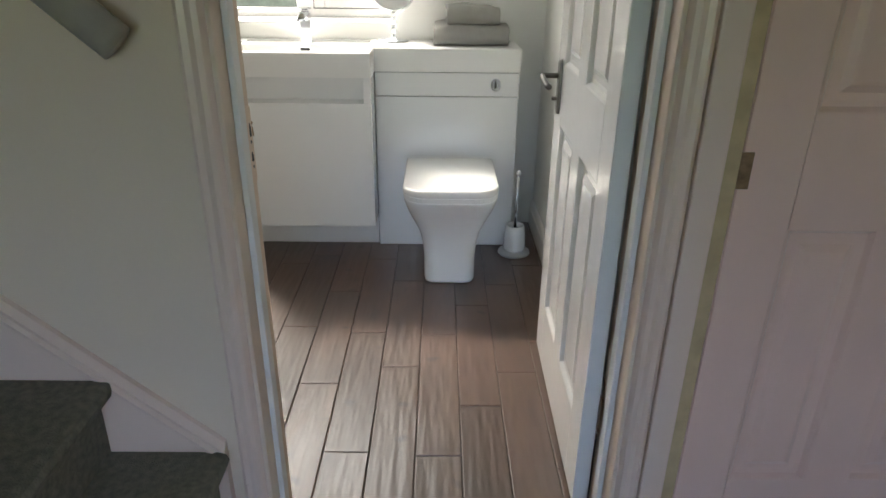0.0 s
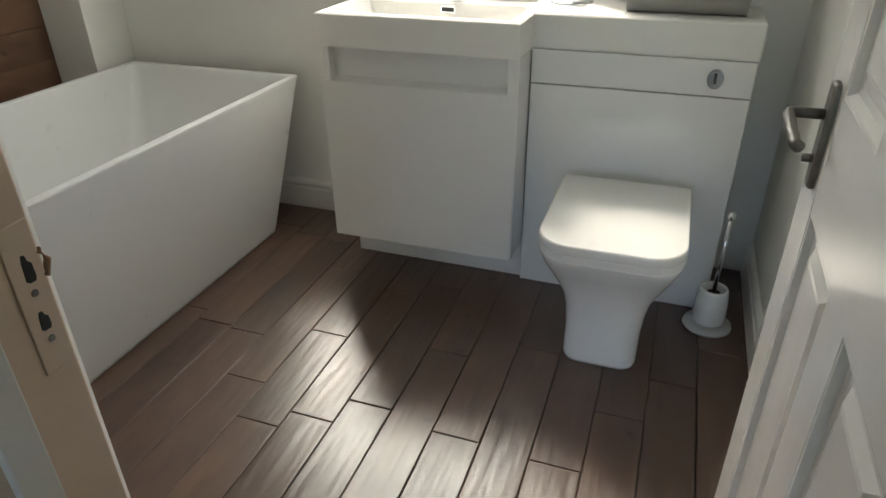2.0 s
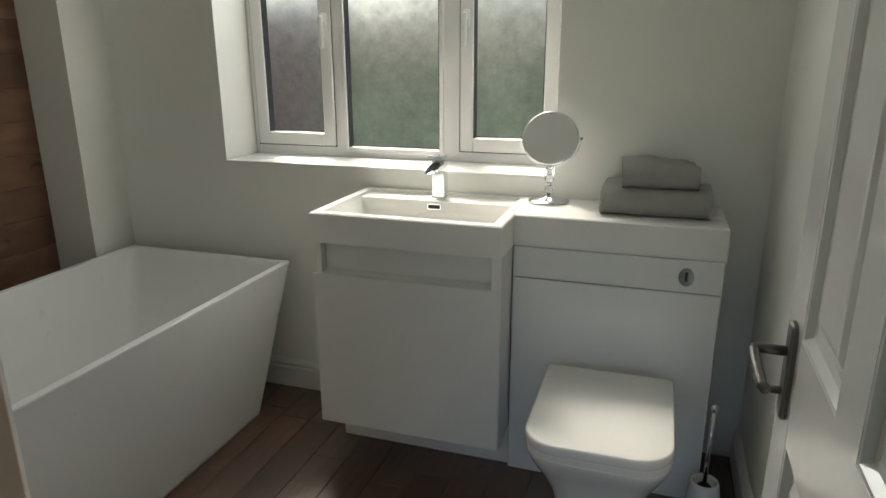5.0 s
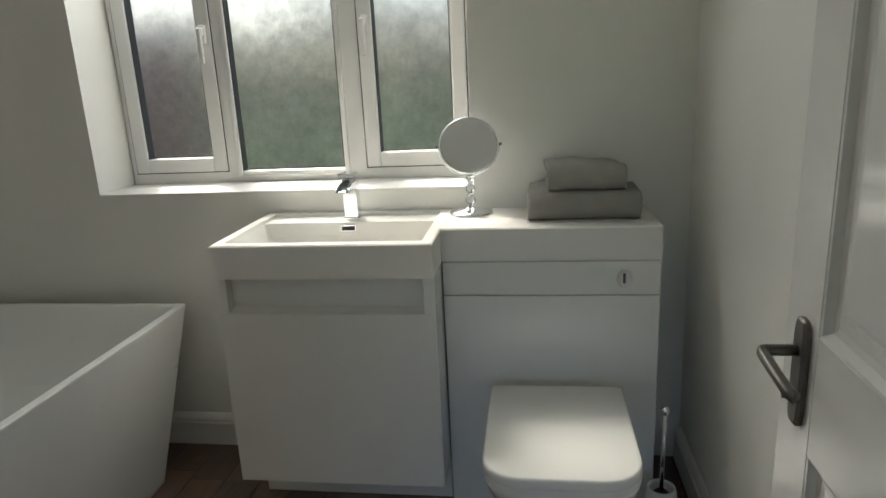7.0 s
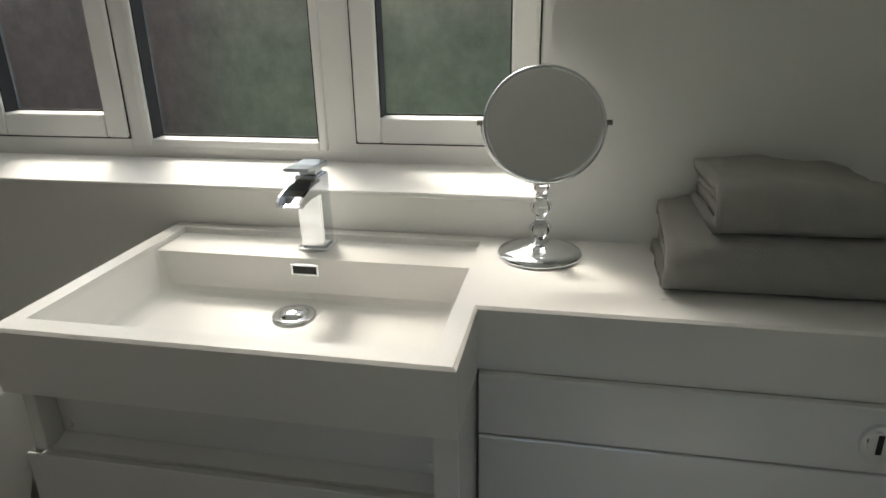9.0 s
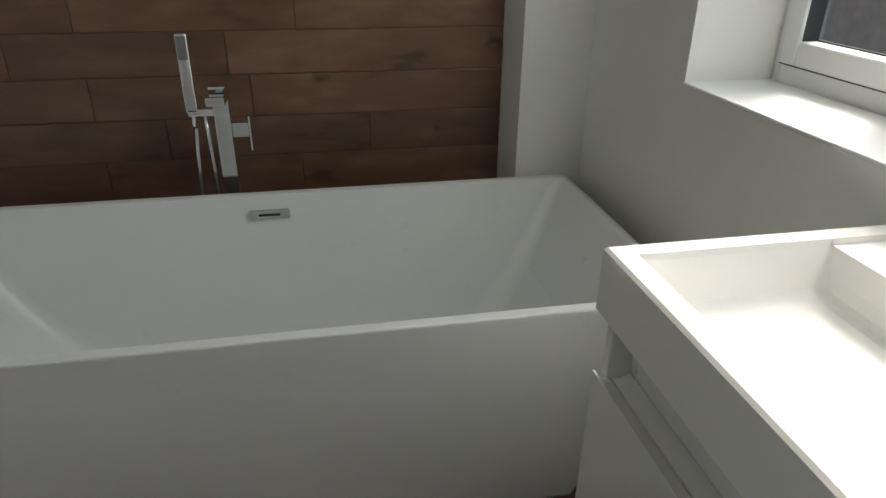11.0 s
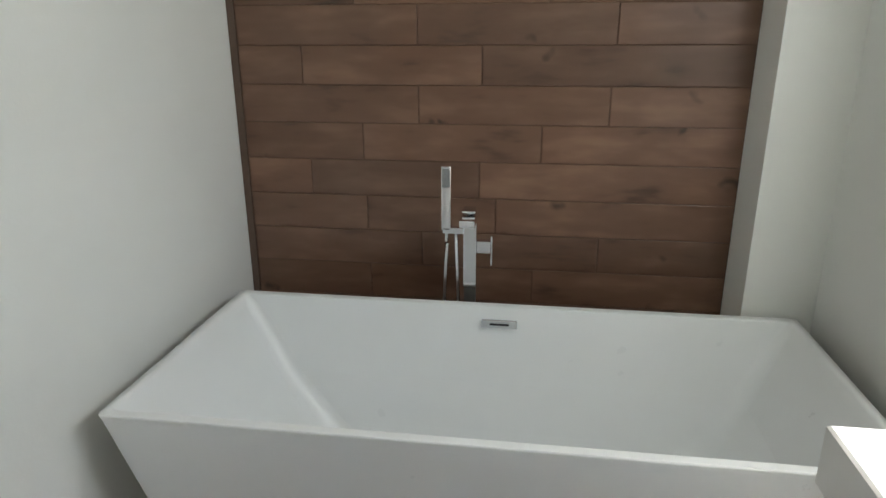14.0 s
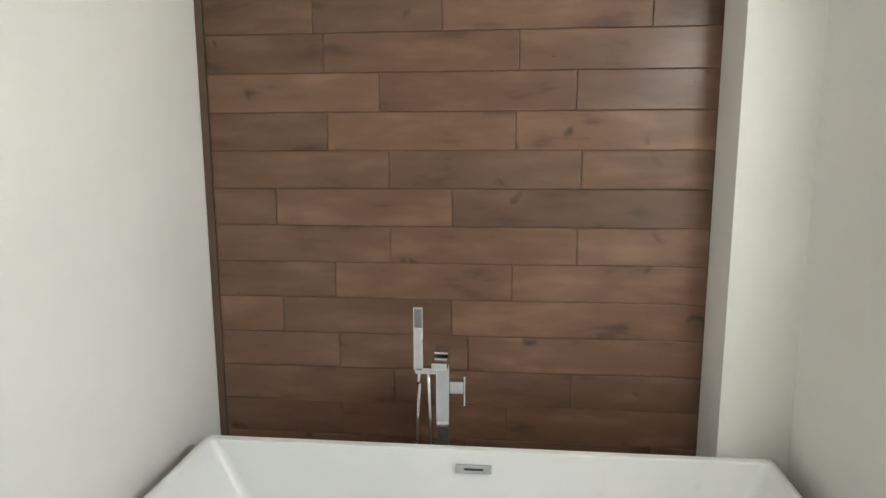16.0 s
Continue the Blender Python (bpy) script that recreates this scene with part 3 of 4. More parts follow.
for i in range(8):
    x1 = SX - GO * i
    bm = bmesh.new()
    yb, yf = Y_H - 0.034, -2.90
    z0, z1 = RISE * i, RISE * (i + 1)
    prof = [(x1 - 0.02, z0 - (0.125 if i == 0 else 0)), (x1 - 0.018, z1 - 0.045), (x1 + 0.006, z1 - 0.036), (x1 + 0.013, z1 - 0.018), (x1 + 0.008, z1 - 0.005), (x1 - 0.008, z1), (x1 - GO - 0.02, z1), (x1 - GO - 0.02, z0)]
    loft([[(x, y, z) for x, z in prof] for y in (yf, yb)], bm=bm)
    part("step", bm, M_CARPET, stairs)
st = bmesh.new()
sl = 0.90
xa, xb, zs = -0.752, -2.3, 0.140
loft([[(xa, y, -0.125), (xa, y, zs), (xb, y, zs + (xa - xb) * sl), (xb, y, -0.125)] for y in (Y_H - 0.0125, Y_H - 0.032)], bm=st)
part("wall_string", st, M_TRIM_WARM_LIT, stairs, "white painted sloping string board")
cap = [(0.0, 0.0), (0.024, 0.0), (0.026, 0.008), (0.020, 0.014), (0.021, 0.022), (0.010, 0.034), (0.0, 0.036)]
part("string_moulding", loft([[(x, Y_H - 0.0125 - d, zs + (xa - x) * sl + h * 1.25) for d, h in cap] for x in (xa, xb)]), M_TRIM_WARM_LIT, stairs, "moulded cap along the string board")

rail = thing("handrail", "grey-brown wooden stair handrail on the wall", "handrail")
r0, r1 = Vector((-0.795, Y_H - 0.070, 1.080)), Vector((-2.13, Y_H - 0.070, 1.080 + 1.335 * sl))
q = (r1 - r0).normalized()
up = Vector((0, 1, 0)).cross(q).normalized()
sec = [(0.022 * math.cos(a), 0.030 * math.sin(a)) for a in [2 * math.pi * k / 16 for k in range(16)]]
part("rail", loft([[p + Vector((0, 1, 0)) * u + up * v for u, v in sec] for p in (r0, r0 + q * 0.01, r1)]), M_RAIL, rail, smooth=True)
for k in (0.12, 0.9):
    c = r0.lerp(r1, k)
    part("bracket", tube([c - up * 0.02, c - up * 0.05 + Vector((0, 0.03, 0)), Vector((c.x, Y_H - 0.012, c.z - 0.05))], 0.006, 8), M_PEWTER, rail, smooth=True)


# ---- bath ----
def make_bath():
    b = thing("freestanding_bath", "white acrylic straight-sided bath with sloping sides", "bath")
    x0, x1, y0, y1, h = -2.248, -1.503, -1.775, -0.068, 0.566
    def outer(k, z, r):
        return rrect(x0 + 0.062 * k, x1 - 0.066 * k, y0 + 0.146 * k, y1 - 0.174 * k, z, r, 4)

    def inner(k, z, r):
        i = 0.024
        return rrect(x0 + i + 0.085 * k, x1 - i - 0.085 * k, y0 + i + 0.30 * k, y1 - i - 0.24 * k, z, r, 4)
    rings = [outer(1.0, 0.0, 0.02), outer(0.985, 0.01, 0.02), outer(0.5, h * 0.5, 0.014), outer(0.03, h - 0.016, 0.010), outer(0.0, h - 0.006, 0.010), outer(0.006, h, 0.010)]
    rings += [inner(-0.02, h, 0.012), inner(0.0, h - 0.006, 0.014), inner(0.04, h - 0.03, 0.03), inner(0.45, 0.32, 0.05), inner(0.86, 0.17, 0.07), inner(0.97, 0.135, 0.08), inner(1.15, 0.115, 0.09), inner(1.5, 0.108, 0.09)]
    bm = loft(rings)
    sh = part("shell", bm, M_ACRYLIC, b)
    for p in sh.data.polygons:
        p.use_smooth = p.area < 0.02
    o = part("overflow_plate", box(-2.2155, -2.205, -0.986, -0.876, 0.499, 0.527, 0.003), M_CHROME, b, "chrome slot overflow plate")
    part("slot", box(-2.2060, -2.2040, -0.960, -0.902, 0.510, 0.516), M_DARK, o, "dark overflow slot")
    part("waste", turned(-1.88, -0.93, [(0.001, 0.106), (0.034, 0.108), (0.036, 0.112), (0.03, 0.116), (0.001, 0.118)]), M_CHROME, b, smooth=True)
    return b


make_bath()


def make_bath_tap():
    t = thing("bath_mixer_tap", "floor-standing square chrome bath tap with a hand shower", "tap", at=(0, -0.007, -0.035))
    x = -2.340
    part("column", box(x - 0.020, x + 0.020, -1.049, -1.007, 0.622, 0.845, 0.003), M_CHROME, t)
    # dark metal stands for the shade on the post behind the bath rim
    part("post", box(x - 0.017, x + 0.017, -1.046, -1.010, 0.041, 0.622, 0.002), M_PEWTER, t, "slim post below the mixer body, its shade put in as dark metal")
    part("floor_plate", box(x - 0.045, x + 0.045, -1.073, -0.983, 0.035, 0.041, 0.002), M_CHROME, t)
    part("spout", box(x - 0.02, x + 0.115, -1.052, -1.004, 0.845, 0.868, 0.004), M_CHROME, t)
    part("diverter_lever", box(x - 0.016, x + 0.05, -1.050, -1.008, 0.874, 0.881, 0.002), M_CHROME, t)
    part("stem", box(x - 0.010, x + 0.010, -1.038, -1.018, 0.868, 0.875), M_CHROME, t)
    part("valve_boss", box(x - 0.016, x + 0.016, -1.007, -0.963, 0.735, 0.775, 0.003), M_CHROME, t)
    part("lever", box(x - 0.014, x + 0.014, -0.963, -0.957, 0.695, 0.792, 0.002), M_CHROME, t)
    part("cradle", box(x - 0.010, x + 0.012, -1.116, -1.049, 0.795, 0.815, 0.003), M_CHROME, t)
    hs = part("hand_shower", box(x - 0.008, x + 0.012, -1.120, -1.089, 0.805, 1.010, 0.004), M_CHROME, t)
    part("spray_face", box(x + 0.0118, x + 0.0135, -1.117, -1.092, 0.945, 1.003, 0.001), M_SPRAY, hs, "grey spray nozzles")
    pts = [(x, -1.104, 0.808 - 0.02 * k) for k in range(3)]
    low = [(x - 0.001 * k, -1.104 - 0.010 * math.sin(k / 10 * math.pi), 0.76 - 0.065 * k) for k in range(11)]
    part("hose", tube(pts + low, 0.0062, 10), M_CHROME, t, "white-grey flexible hose", smooth=True)
    low2 = [(x - 0.004, -1.075 + 0.016 * math.sin(k / 10 * math.pi / 2), 0.797 - 0.069 * k) for k in range(11)]
    part("hose", tube(low2, 0.0062, 10), M_CHROME, t, smooth=True)


make_bath_tap()


# ---- vanity unit ----
TOP = 0.857


def make_vanity():
    # basin cabinet
    c = thing("basin_cabinet", "white gloss basin cabinet with a recessed grip and one door", "cabinet")
    bm = bmesh.new()
    add_box(bm, -1.190, -1.172, -0.385, -0.002, 0.145, 0.763, 0.0015, 1)
    add_box(bm, -0.628, -0.597, -0.425, -0.002, 0.145, 0.763, 0.0015, 1)
    add_box(bm, -1.172, -0.628, -0.385, -0.370, 0.145, 0.763)
    add_box(bm, -1.172, -0.628, -0.370, -0.002, 0.145, 0.160)
    part("body", bm, M_UNIT, c)
    part("door", box(-1.198, -0.599, -0.430, -0.4255, 0.145, 0.664, 0.0015), M_UNIT, c)
    part("door_back", box(-1.188, -0.630, -0.4250, -0.408, 0.150, 0.655, 0.001), M_UNIT, c)
    g = bmesh.new()
    loft([[(x, -0.408, 0.640), (x, -0.386, 0.655), (x, -0.386, 0.672), (x, -0.408, 0.660)] for x in (-1.188, -0.630)], bm=g)
    part("grip_rail", g, M_UNIT, c)
    part("grip_side", box(-1.190, -1.172, -0.420, -0.385, 0.664, 0.763, 0.002), M_UNIT, c)
    for x, z in ((-1.161, 0.684), (-0.640, 0.684)):
        part("screw_cap", loft([circle(x, y, z, r, 14, "y") for y, r in ((-0.3852, 0.0055), (-0.3868, 0.0050), (-0.3874, 0.003))]), M_WHITE_PLASTIC, c)
    part("plinth", box(-1.198, -0.598, -0.270, -0.255, 0.0, 0.1445, 0.002), M_UNIT, c)
    # toilet unit
    u = thing("toilet_unit", "white gloss boxed-in toilet cistern unit with a chrome flush button", "cabinet")
    bm = bmesh.new()
    add_box(bm, -0.020, -0.004, -0.272, -0.002, 0.0, 0.764, 0.0015, 1)
    add_box(bm, -0.596, -0.580, -0.272, -0.002, 0.0, 0.764, 0.0015, 1)
    add_box(bm, -0.580, -0.020, -0.262, -0.250, 0.0, 0.764)
    part("body", bm, M_UNIT, u)
    part("front_panel", box(-0.594, -0.004, -0.288, -0.2725, 0.0, 0.6655, 0.0025), M_UNIT, u)
    up = part("access_panel", box(-0.594, -0.004, -0.288, -0.2725, 0.6685, 0.7625, 0.0025), M_UNIT, u)
    fb = part("flush_button", loft([[(-0.100 + 0.021 * math.cos(a), y, 0.716 + 0.0265 * math.sin(a)) for a in [2 * math.pi * k / 28 for k in range(28)]] for y in (-0.2875, -0.293, -0.295)]), M_CHROME, up, "oval chrome dual flush button")
    part("button_half", loft([[(-0.103 + 0.011 * math.cos(a), y, 0.719 + 0.016 * math.sin(a)) for a in [2 * math.pi * k / 20 for k in range(20)]] for y in (-0.2945, -0.2975)]), M_CHROME, fb, "chrome half button")
    part("button_bar", box(-0.104, -0.097, -0.2985, -0.2965, 0.704, 0.732, 0.001), M_DARK, fb, "dark slot between the halves")
    # one-piece basin and worktop
    w = thing("basin_worktop", "one-piece white basin and worktop in cast stone", "basin")
    bm = bmesh.new()
    e = 0.004

    def outline(z, i):
        return [(-1.201 + i, -0.435 + i, z), (-0.597 - i, -0.435 + i, z), (-0.597 - i, -0.276 + i, z), (0.001 - i, -0.276 + i, z), (0.001 - i, -0.001, z), (-1.201 + i, -0.001, z)]

    bx0, bx1, by0, by1 = -1.170, -0.628, -0.402, -0.122
    # outside skin
    a, b2, c2 = [bm.verts.new(p) for p in outline(0.764, 0)], [bm.verts.new(p) for p in outline(TOP - e, 0)], [bm.verts.new(p) for p in outline(TOP, e)]
    for lo, hi in ((a, b2), (b2, c2)):
        for i in range(6):
            j = (i + 1) % 6
            bm.faces.new((lo[i], lo[j], hi[j], hi[i]))
    bm.faces.new(a[::-1])
    # top, round the bowl, with the tap ledge set a little lower behind it
    def ringz(x0, x1, y0, y1, z, r=0.001, n=3):
        return [bm.verts.new(p) for p in rrect(x0, x1, y0, y1, z, r, n)]

    def quad(*ps):
        bm.faces.new([bm.verts.new(p) for p in ps])
    x0, x1, y0 = -1.201 + e, -0.597 - e, -0.435 + e
    yb = -0.001
    quad((x0, y0, TOP), (x1, y0, TOP), (x1, by0, TOP), (x0, by0, TOP))
    quad((x0, by0, TOP), (bx0, by0, TOP), (bx0, yb, TOP), (x0, yb, TOP))
    quad((bx1, by0, TOP), (x1, by0, TOP), (x1, yb, TOP), (bx1, yb, TOP))
    quad((x1, -0.276 + e, TOP), (0.001 - e, -0.276 + e, TOP), (0.001 - e, yb, TOP), (x1, yb, TOP))
    led, yu = TOP - 0.010, -0.028
    quad((bx0, yu, TOP), (bx1, yu, TOP), (bx1, yb, TOP), (bx0, yb, TOP))
    quad((bx0, yu, TOP), (bx1, yu, TOP), (bx1, yu - 0.002, led), (bx0, yu - 0.002, led))
    quad((bx0, by1, led), (bx1, by1, led), (bx1, yu - 0.002, led), (bx0, yu - 0.002, led))
    for xx in (bx0, bx1):
        quad((xx, by1, led), (xx, yu - 0.002, led), (xx, yu, TOP), (xx, by1, TOP))
    # bowl
    def bowl(dx0, dx1, dy0, dy1, z, r):
        return rrect(bx0 + dx0, bx1 - dx1, by0 + dy0, by1 - dy1, z, r, 5)
    rings = [bowl(0, 0, 0, 0, TOP, 0.002), bowl(0.001, 0.001, 0.001, 0.0, led, 0.004), bowl(0.010, 0.009, 0.010, 0.005, TOP - 0.048, 0.014), bowl(0.015, 0.013, 0.015, 0.009, TOP - 0.066, 0.018), bowl(0.021, 0.019, 0.021, 0.015, TOP - 0.074, 0.022),
             bowl(0.031, 0.029, 0.031, 0.023, TOP - 0.0785, 0.024), bowl(0.050, 0.046, 0.048, 0.036, TOP - 0.0805, 0.024), bowl(0.24, 0.24, 0.13, 0.10, TOP - 0.084, 0.02)]
    vr = [[bm.verts.new(p) for p in r] for r in rings]
    for lo, hi in zip(vr, vr[1:]):
        k = len(lo)
        for i in range(k):
            j = (i + 1) % k
            if lo is vr[0] and rings[0][i][1] > by1 - 0.01 and rings[0][j][1] > by1 - 0.01:
                continue
            bm.faces.new((lo[i], lo[j], hi[j], hi[i]))
    bm.faces.new(vr[-1])
    bmesh.ops.remove_doubles(bm, verts=bm.verts, dist=0.0004)
    ob = part("slab", bm, M_STONE, w)
    for p in ob.data.polygons:
        p.use_smooth = p.area < 0.004 and abs(p.normal.z) < 0.999 and p.center.z < TOP - 0.03 and p.center.z > 0.768
    dr = part("waste", turned(-0.900, -0.185, [(0.0, TOP - 0.0860), (0.033, TOP - 0.0815), (0.034, TOP - 0.0785), (0.028, TOP - 0.0775), (0.024, TOP - 0.080), (0.022, TOP - 0.076), (0.015, TOP - 0.0715), (0.001, TOP - 0.070)]), M_CHROME, w, "domed chrome pop-up waste", smooth=True)
    bm = bmesh.new()
    rect_frame(bm, -0.925, -0.877, TOP - 0.038, TOP - 0.018, by1 - 0.006, by1 - 0.0015, 0.004, 0.001)
    of = part("overflow", bm, M_CHROME, w, "chrome overflow surround")
    part("slot", box(-0.921, -0.881, by1 - 0.004, by1 - 0.0012, TOP - 0.034, TOP - 0.022), M_DARK, of, "dark overflow slot")


make_vanity()


def make_tap():
    t = thing("basin_tap", "square chrome waterfall basin mixer tap", "tap", at=(-0.901, -0.062, TOP - 0.010))
    part("base", box(-0.026, 0.026, -0.026, 0.026, 0.0, 0.006, 0.001), M_CHROME, t)
    b = bmesh.new()
    loft([[(-0.021, -0.021, 0.006), (0.021, -0.021, 0.006), (0.021, 0.021, 0.006), (-0.021, 0.021, 0.006)], [(-0.021, -0.024, 0.128), (0.021, -0.024, 0.128), (0.021, 0.018, 0.128), (-0.021, 0.018, 0.128)]], bm=b)
    bmesh.ops.bevel(b, geom=b.edges[:], offset=0.002, segments=2, affect="EDGES")
    part("body", b, M_CHROME, t)
    s = bmesh.new()
    prof = [(-0.021, 0.0), (-0.021, 0.020), (-0.017, 0.020), (-0.017, 0.004), (0.017, 0.004), (0.017, 0.020), (0.021, 0.020), (0.021, 0.0)]
    loft([[(u, y, z + v * k) for u, v in prof] for y, z, k in ((-0.022, 0.098, 1.1), (-0.062, 0.101, 0.85), (-0.090, 0.098, 0.65), (-0.098, 0.096, 0.5))], bm=s)
    part("spout", s, M_CHROME, t)
    part("neck", box(-0.014, 0.014, -0.020, 0.012, 0.128, 0.138, 0.002), M_CHROME, t)
    l = bmesh.new()
    loft([[(-0.021, y, z), (0.021, y, z), (0.021, y, z + h), (-0.021, y, z + h)] for y, z, h in ((0.020, 0.136, 0.010), (-0.025, 0.139, 0.008), (-0.064, 0.144, 0.005))], bm=l)
    bmesh.ops.bevel(l, geom=l.edges[:], offset=0.0015, segments=2, affect="EDGES")
    part("lever", l, M_CHROME, t)


make_tap()


def make_mirror():
    t = thing("vanity_mirror", "round chrome magnifying mirror on a crystal bead stem", "mirror", at=(-0.528, -0.075, TOP), turn=(0, 0, 6))
    part("base", turned(0, 0, [(0.064, 0.0), (0.066, 0.003), (0.064, 0.007), (0.045, 0.013), (0.018, 0.018), (0.009, 0.022), (0.008, 0.030)], 40), M_CHROME, t, smooth=True)
    z = 0.028
    for r, h in ((0.0165, 0.032), (0.0165, 0.032), (0.013, 0.026)):
        prof = [(0.006, z)] + [(max(0.006, r * math.sin(math.pi * k / 8) ** 0.6), z + h * k / 8) for k in range(1, 8)] + [(0.006, z + h)]
        part("bead", turned(0, 0, prof, 10), M_CLEAR, t, "clear cut crystal bead")
        part("collar", turned(0, 0, [(0.009, z + h - 0.001), (0.010, z + h + 0.001), (0.009, z + h + 0.004)], 16), M_CHROME, t, smooth=True)
        z += h + 0.003
    c, r = Vector((0, -0.012, 0.207)), 0.088
    tilt = Matrix.Translation(c) @ Matrix.Rotation(radians(-27), 4, "X")
    y = tube([Vector((math.cos(a) * (r + 0.004), 0.006, 0.207 + math.sin(a) * (r + 0.004))) for a in [math.pi * (1 + k / 18) for k in range(19)]], 0.0018, 8)
    part("yoke", y, M_CHROME, t, smooth=True)
    part("neck", tube([(0, 0, z - 0.004), (0, 0.003, 0.115)], 0.007, 10), M_CHROME, t, smooth=True)
    f = bmesh.new()
    rings = []
    for rr, yy in ((r - 0.006, -0.0045), (r - 0.003, -0.007), (r, -0.005), (r + 0.001, 0.0), (r, 0.005), (r - 0.004, 0.006)):
        rings.append([tilt @ Vector((rr * math.cos(2 * math.pi * k / 56), yy, rr * math.sin(2 * math.pi * k / 56))) for k in range(56)])
    loft(rings, cap0=False, cap1=True, bm=f)
    fr = part("mirror_frame", f, M_CHROME, t, "slim chrome rim", smooth=True)
    g = bmesh.new()
    loft([[tilt @ Vector((r * 0.935 * math.cos(2 * math.pi * k / 56), yy, r * 0.935 * math.sin(2 * math.pi * k / 56))) for k in range(56)] for yy in (-0.002, -0.005)], bm=g)
    part("mirror_glass", g, M_MIRROR, fr, "mirror glass")
    for sx in (-1, 1):
        part("pivot", tube([(sx * (r + 0.002), 0, 0.207), (sx * (r + 0.010), 0, 0.207)], 0.004, 8), M_PEWTER, t, smooth=True)


make_mirror()


def folded_towel(name, label, x0, x1, y0, y1, z0, z1, seed, turn=0.0, slump=0.0):
    """A towel folded in layers: an outer layer wraps the bottom, front and top; two inner layers show at the ends."""
    t = thing(name, label, "towel", at=((x0 + x1) / 2, (y0 + y1) / 2, z0), turn=(0, 0, turn))
    w, d, h = (x1 - x0) / 2, (y1 - y0) / 2, z1 - z0

    def warp(x, y, z):
        u, k = x / w, z / h
        n1 = noise.noise((x * 9 + seed, y * 9, z * 7))
        n2 = noise.noise((x * 26, y * 26 + seed, z * 30))
        zz = z * (1 - slump * max(0, u + 0.1)) + k * (0.011 * n1 + 0.003 * n2) - 0.010 * k * max(0, abs(u) - 0.7)
        return Vector((x + 0.004 * n2 + 0.007 * n1 * abs(u) ** 3, y + 0.009 * n1 * k + 0.003 * n2, max(0.0, zz)))

    def cloth(nm, path, th, xa, xb, nx=30):
        pts = [Vector((0, *p)) for p in path]
        left, right = [], []
        for i, p in enumerate(pts):
            dd = (pts[min(i + 1, len(pts) - 1)] - pts[max(i - 1, 0)]).normalized()
            nn = Vector((0, -dd.z, dd.y)) * (th / 2)
            left.append(p + nn)
            right.append(p - nn)
        tip = pts[-1] + (pts[-1] - pts[-2]).normalized() * th * 0.4
        tail = pts[0] + (pts[0] - pts[1]).normalized() * th * 0.4
        ring = left + [tip] + right[::-1] + [tail]
        rows = []
        for i in range(nx + 1):
            x = xa + (xb - xa) * i / nx
            rows.append([warp(x, q.y, q.z) for q in ring])
        part(nm, loft(rows), M_TOWEL, t, smooth=True)

    th = h / 4.05
    r = h / 2 - th / 2
    wrap = [(d * (1 - 2 * k / 16) , th / 2) for k in range(15)]
    yc = -d + r + th / 2
    wrap = [p for p in wrap if p[0] > yc] + [(yc - r * math.sin(math.pi * k / 12) ** 0.75, h / 2 - r * math.cos(math.pi * k / 12)) for k in range(13)] + [(yc + (d - 0.004 - yc) * k / 12, h - th / 2) for k in range(1, 13)]
    cloth("outer_fold", wrap, th * 0.97, -w, w)
    yi = yc - r * 0.35
    inner = [(d * 0.93 - (d * 0.93 - yi) * k / 10, th * 1.5) for k in range(11)] + [(yi - th * 0.48 * math.sin(math.pi * k / 6), h / 2 - th * 0.5 * math.cos(math.pi * k / 6)) for k in range(1, 6)] + [(yi + (d * 0.95 - yi) * k / 10, h - th * 1.5) for k in range(11)]
    cloth("inner_fold", inner, th * 0.95, -w + 0.006, w - 0.004)
    return t


folded_towel("bath_towel", "large grey bath towel folded flat on the worktop", -0.352, -0.045, -0.210, -0.024, TOP, 0.940, 3)
folded_towel("hand_towel", "smaller grey towel folded on top of the bath towel", -0.302, -0.092, -0.198, -0.034, 0.937, 1.020, 8, 3, 0.24)


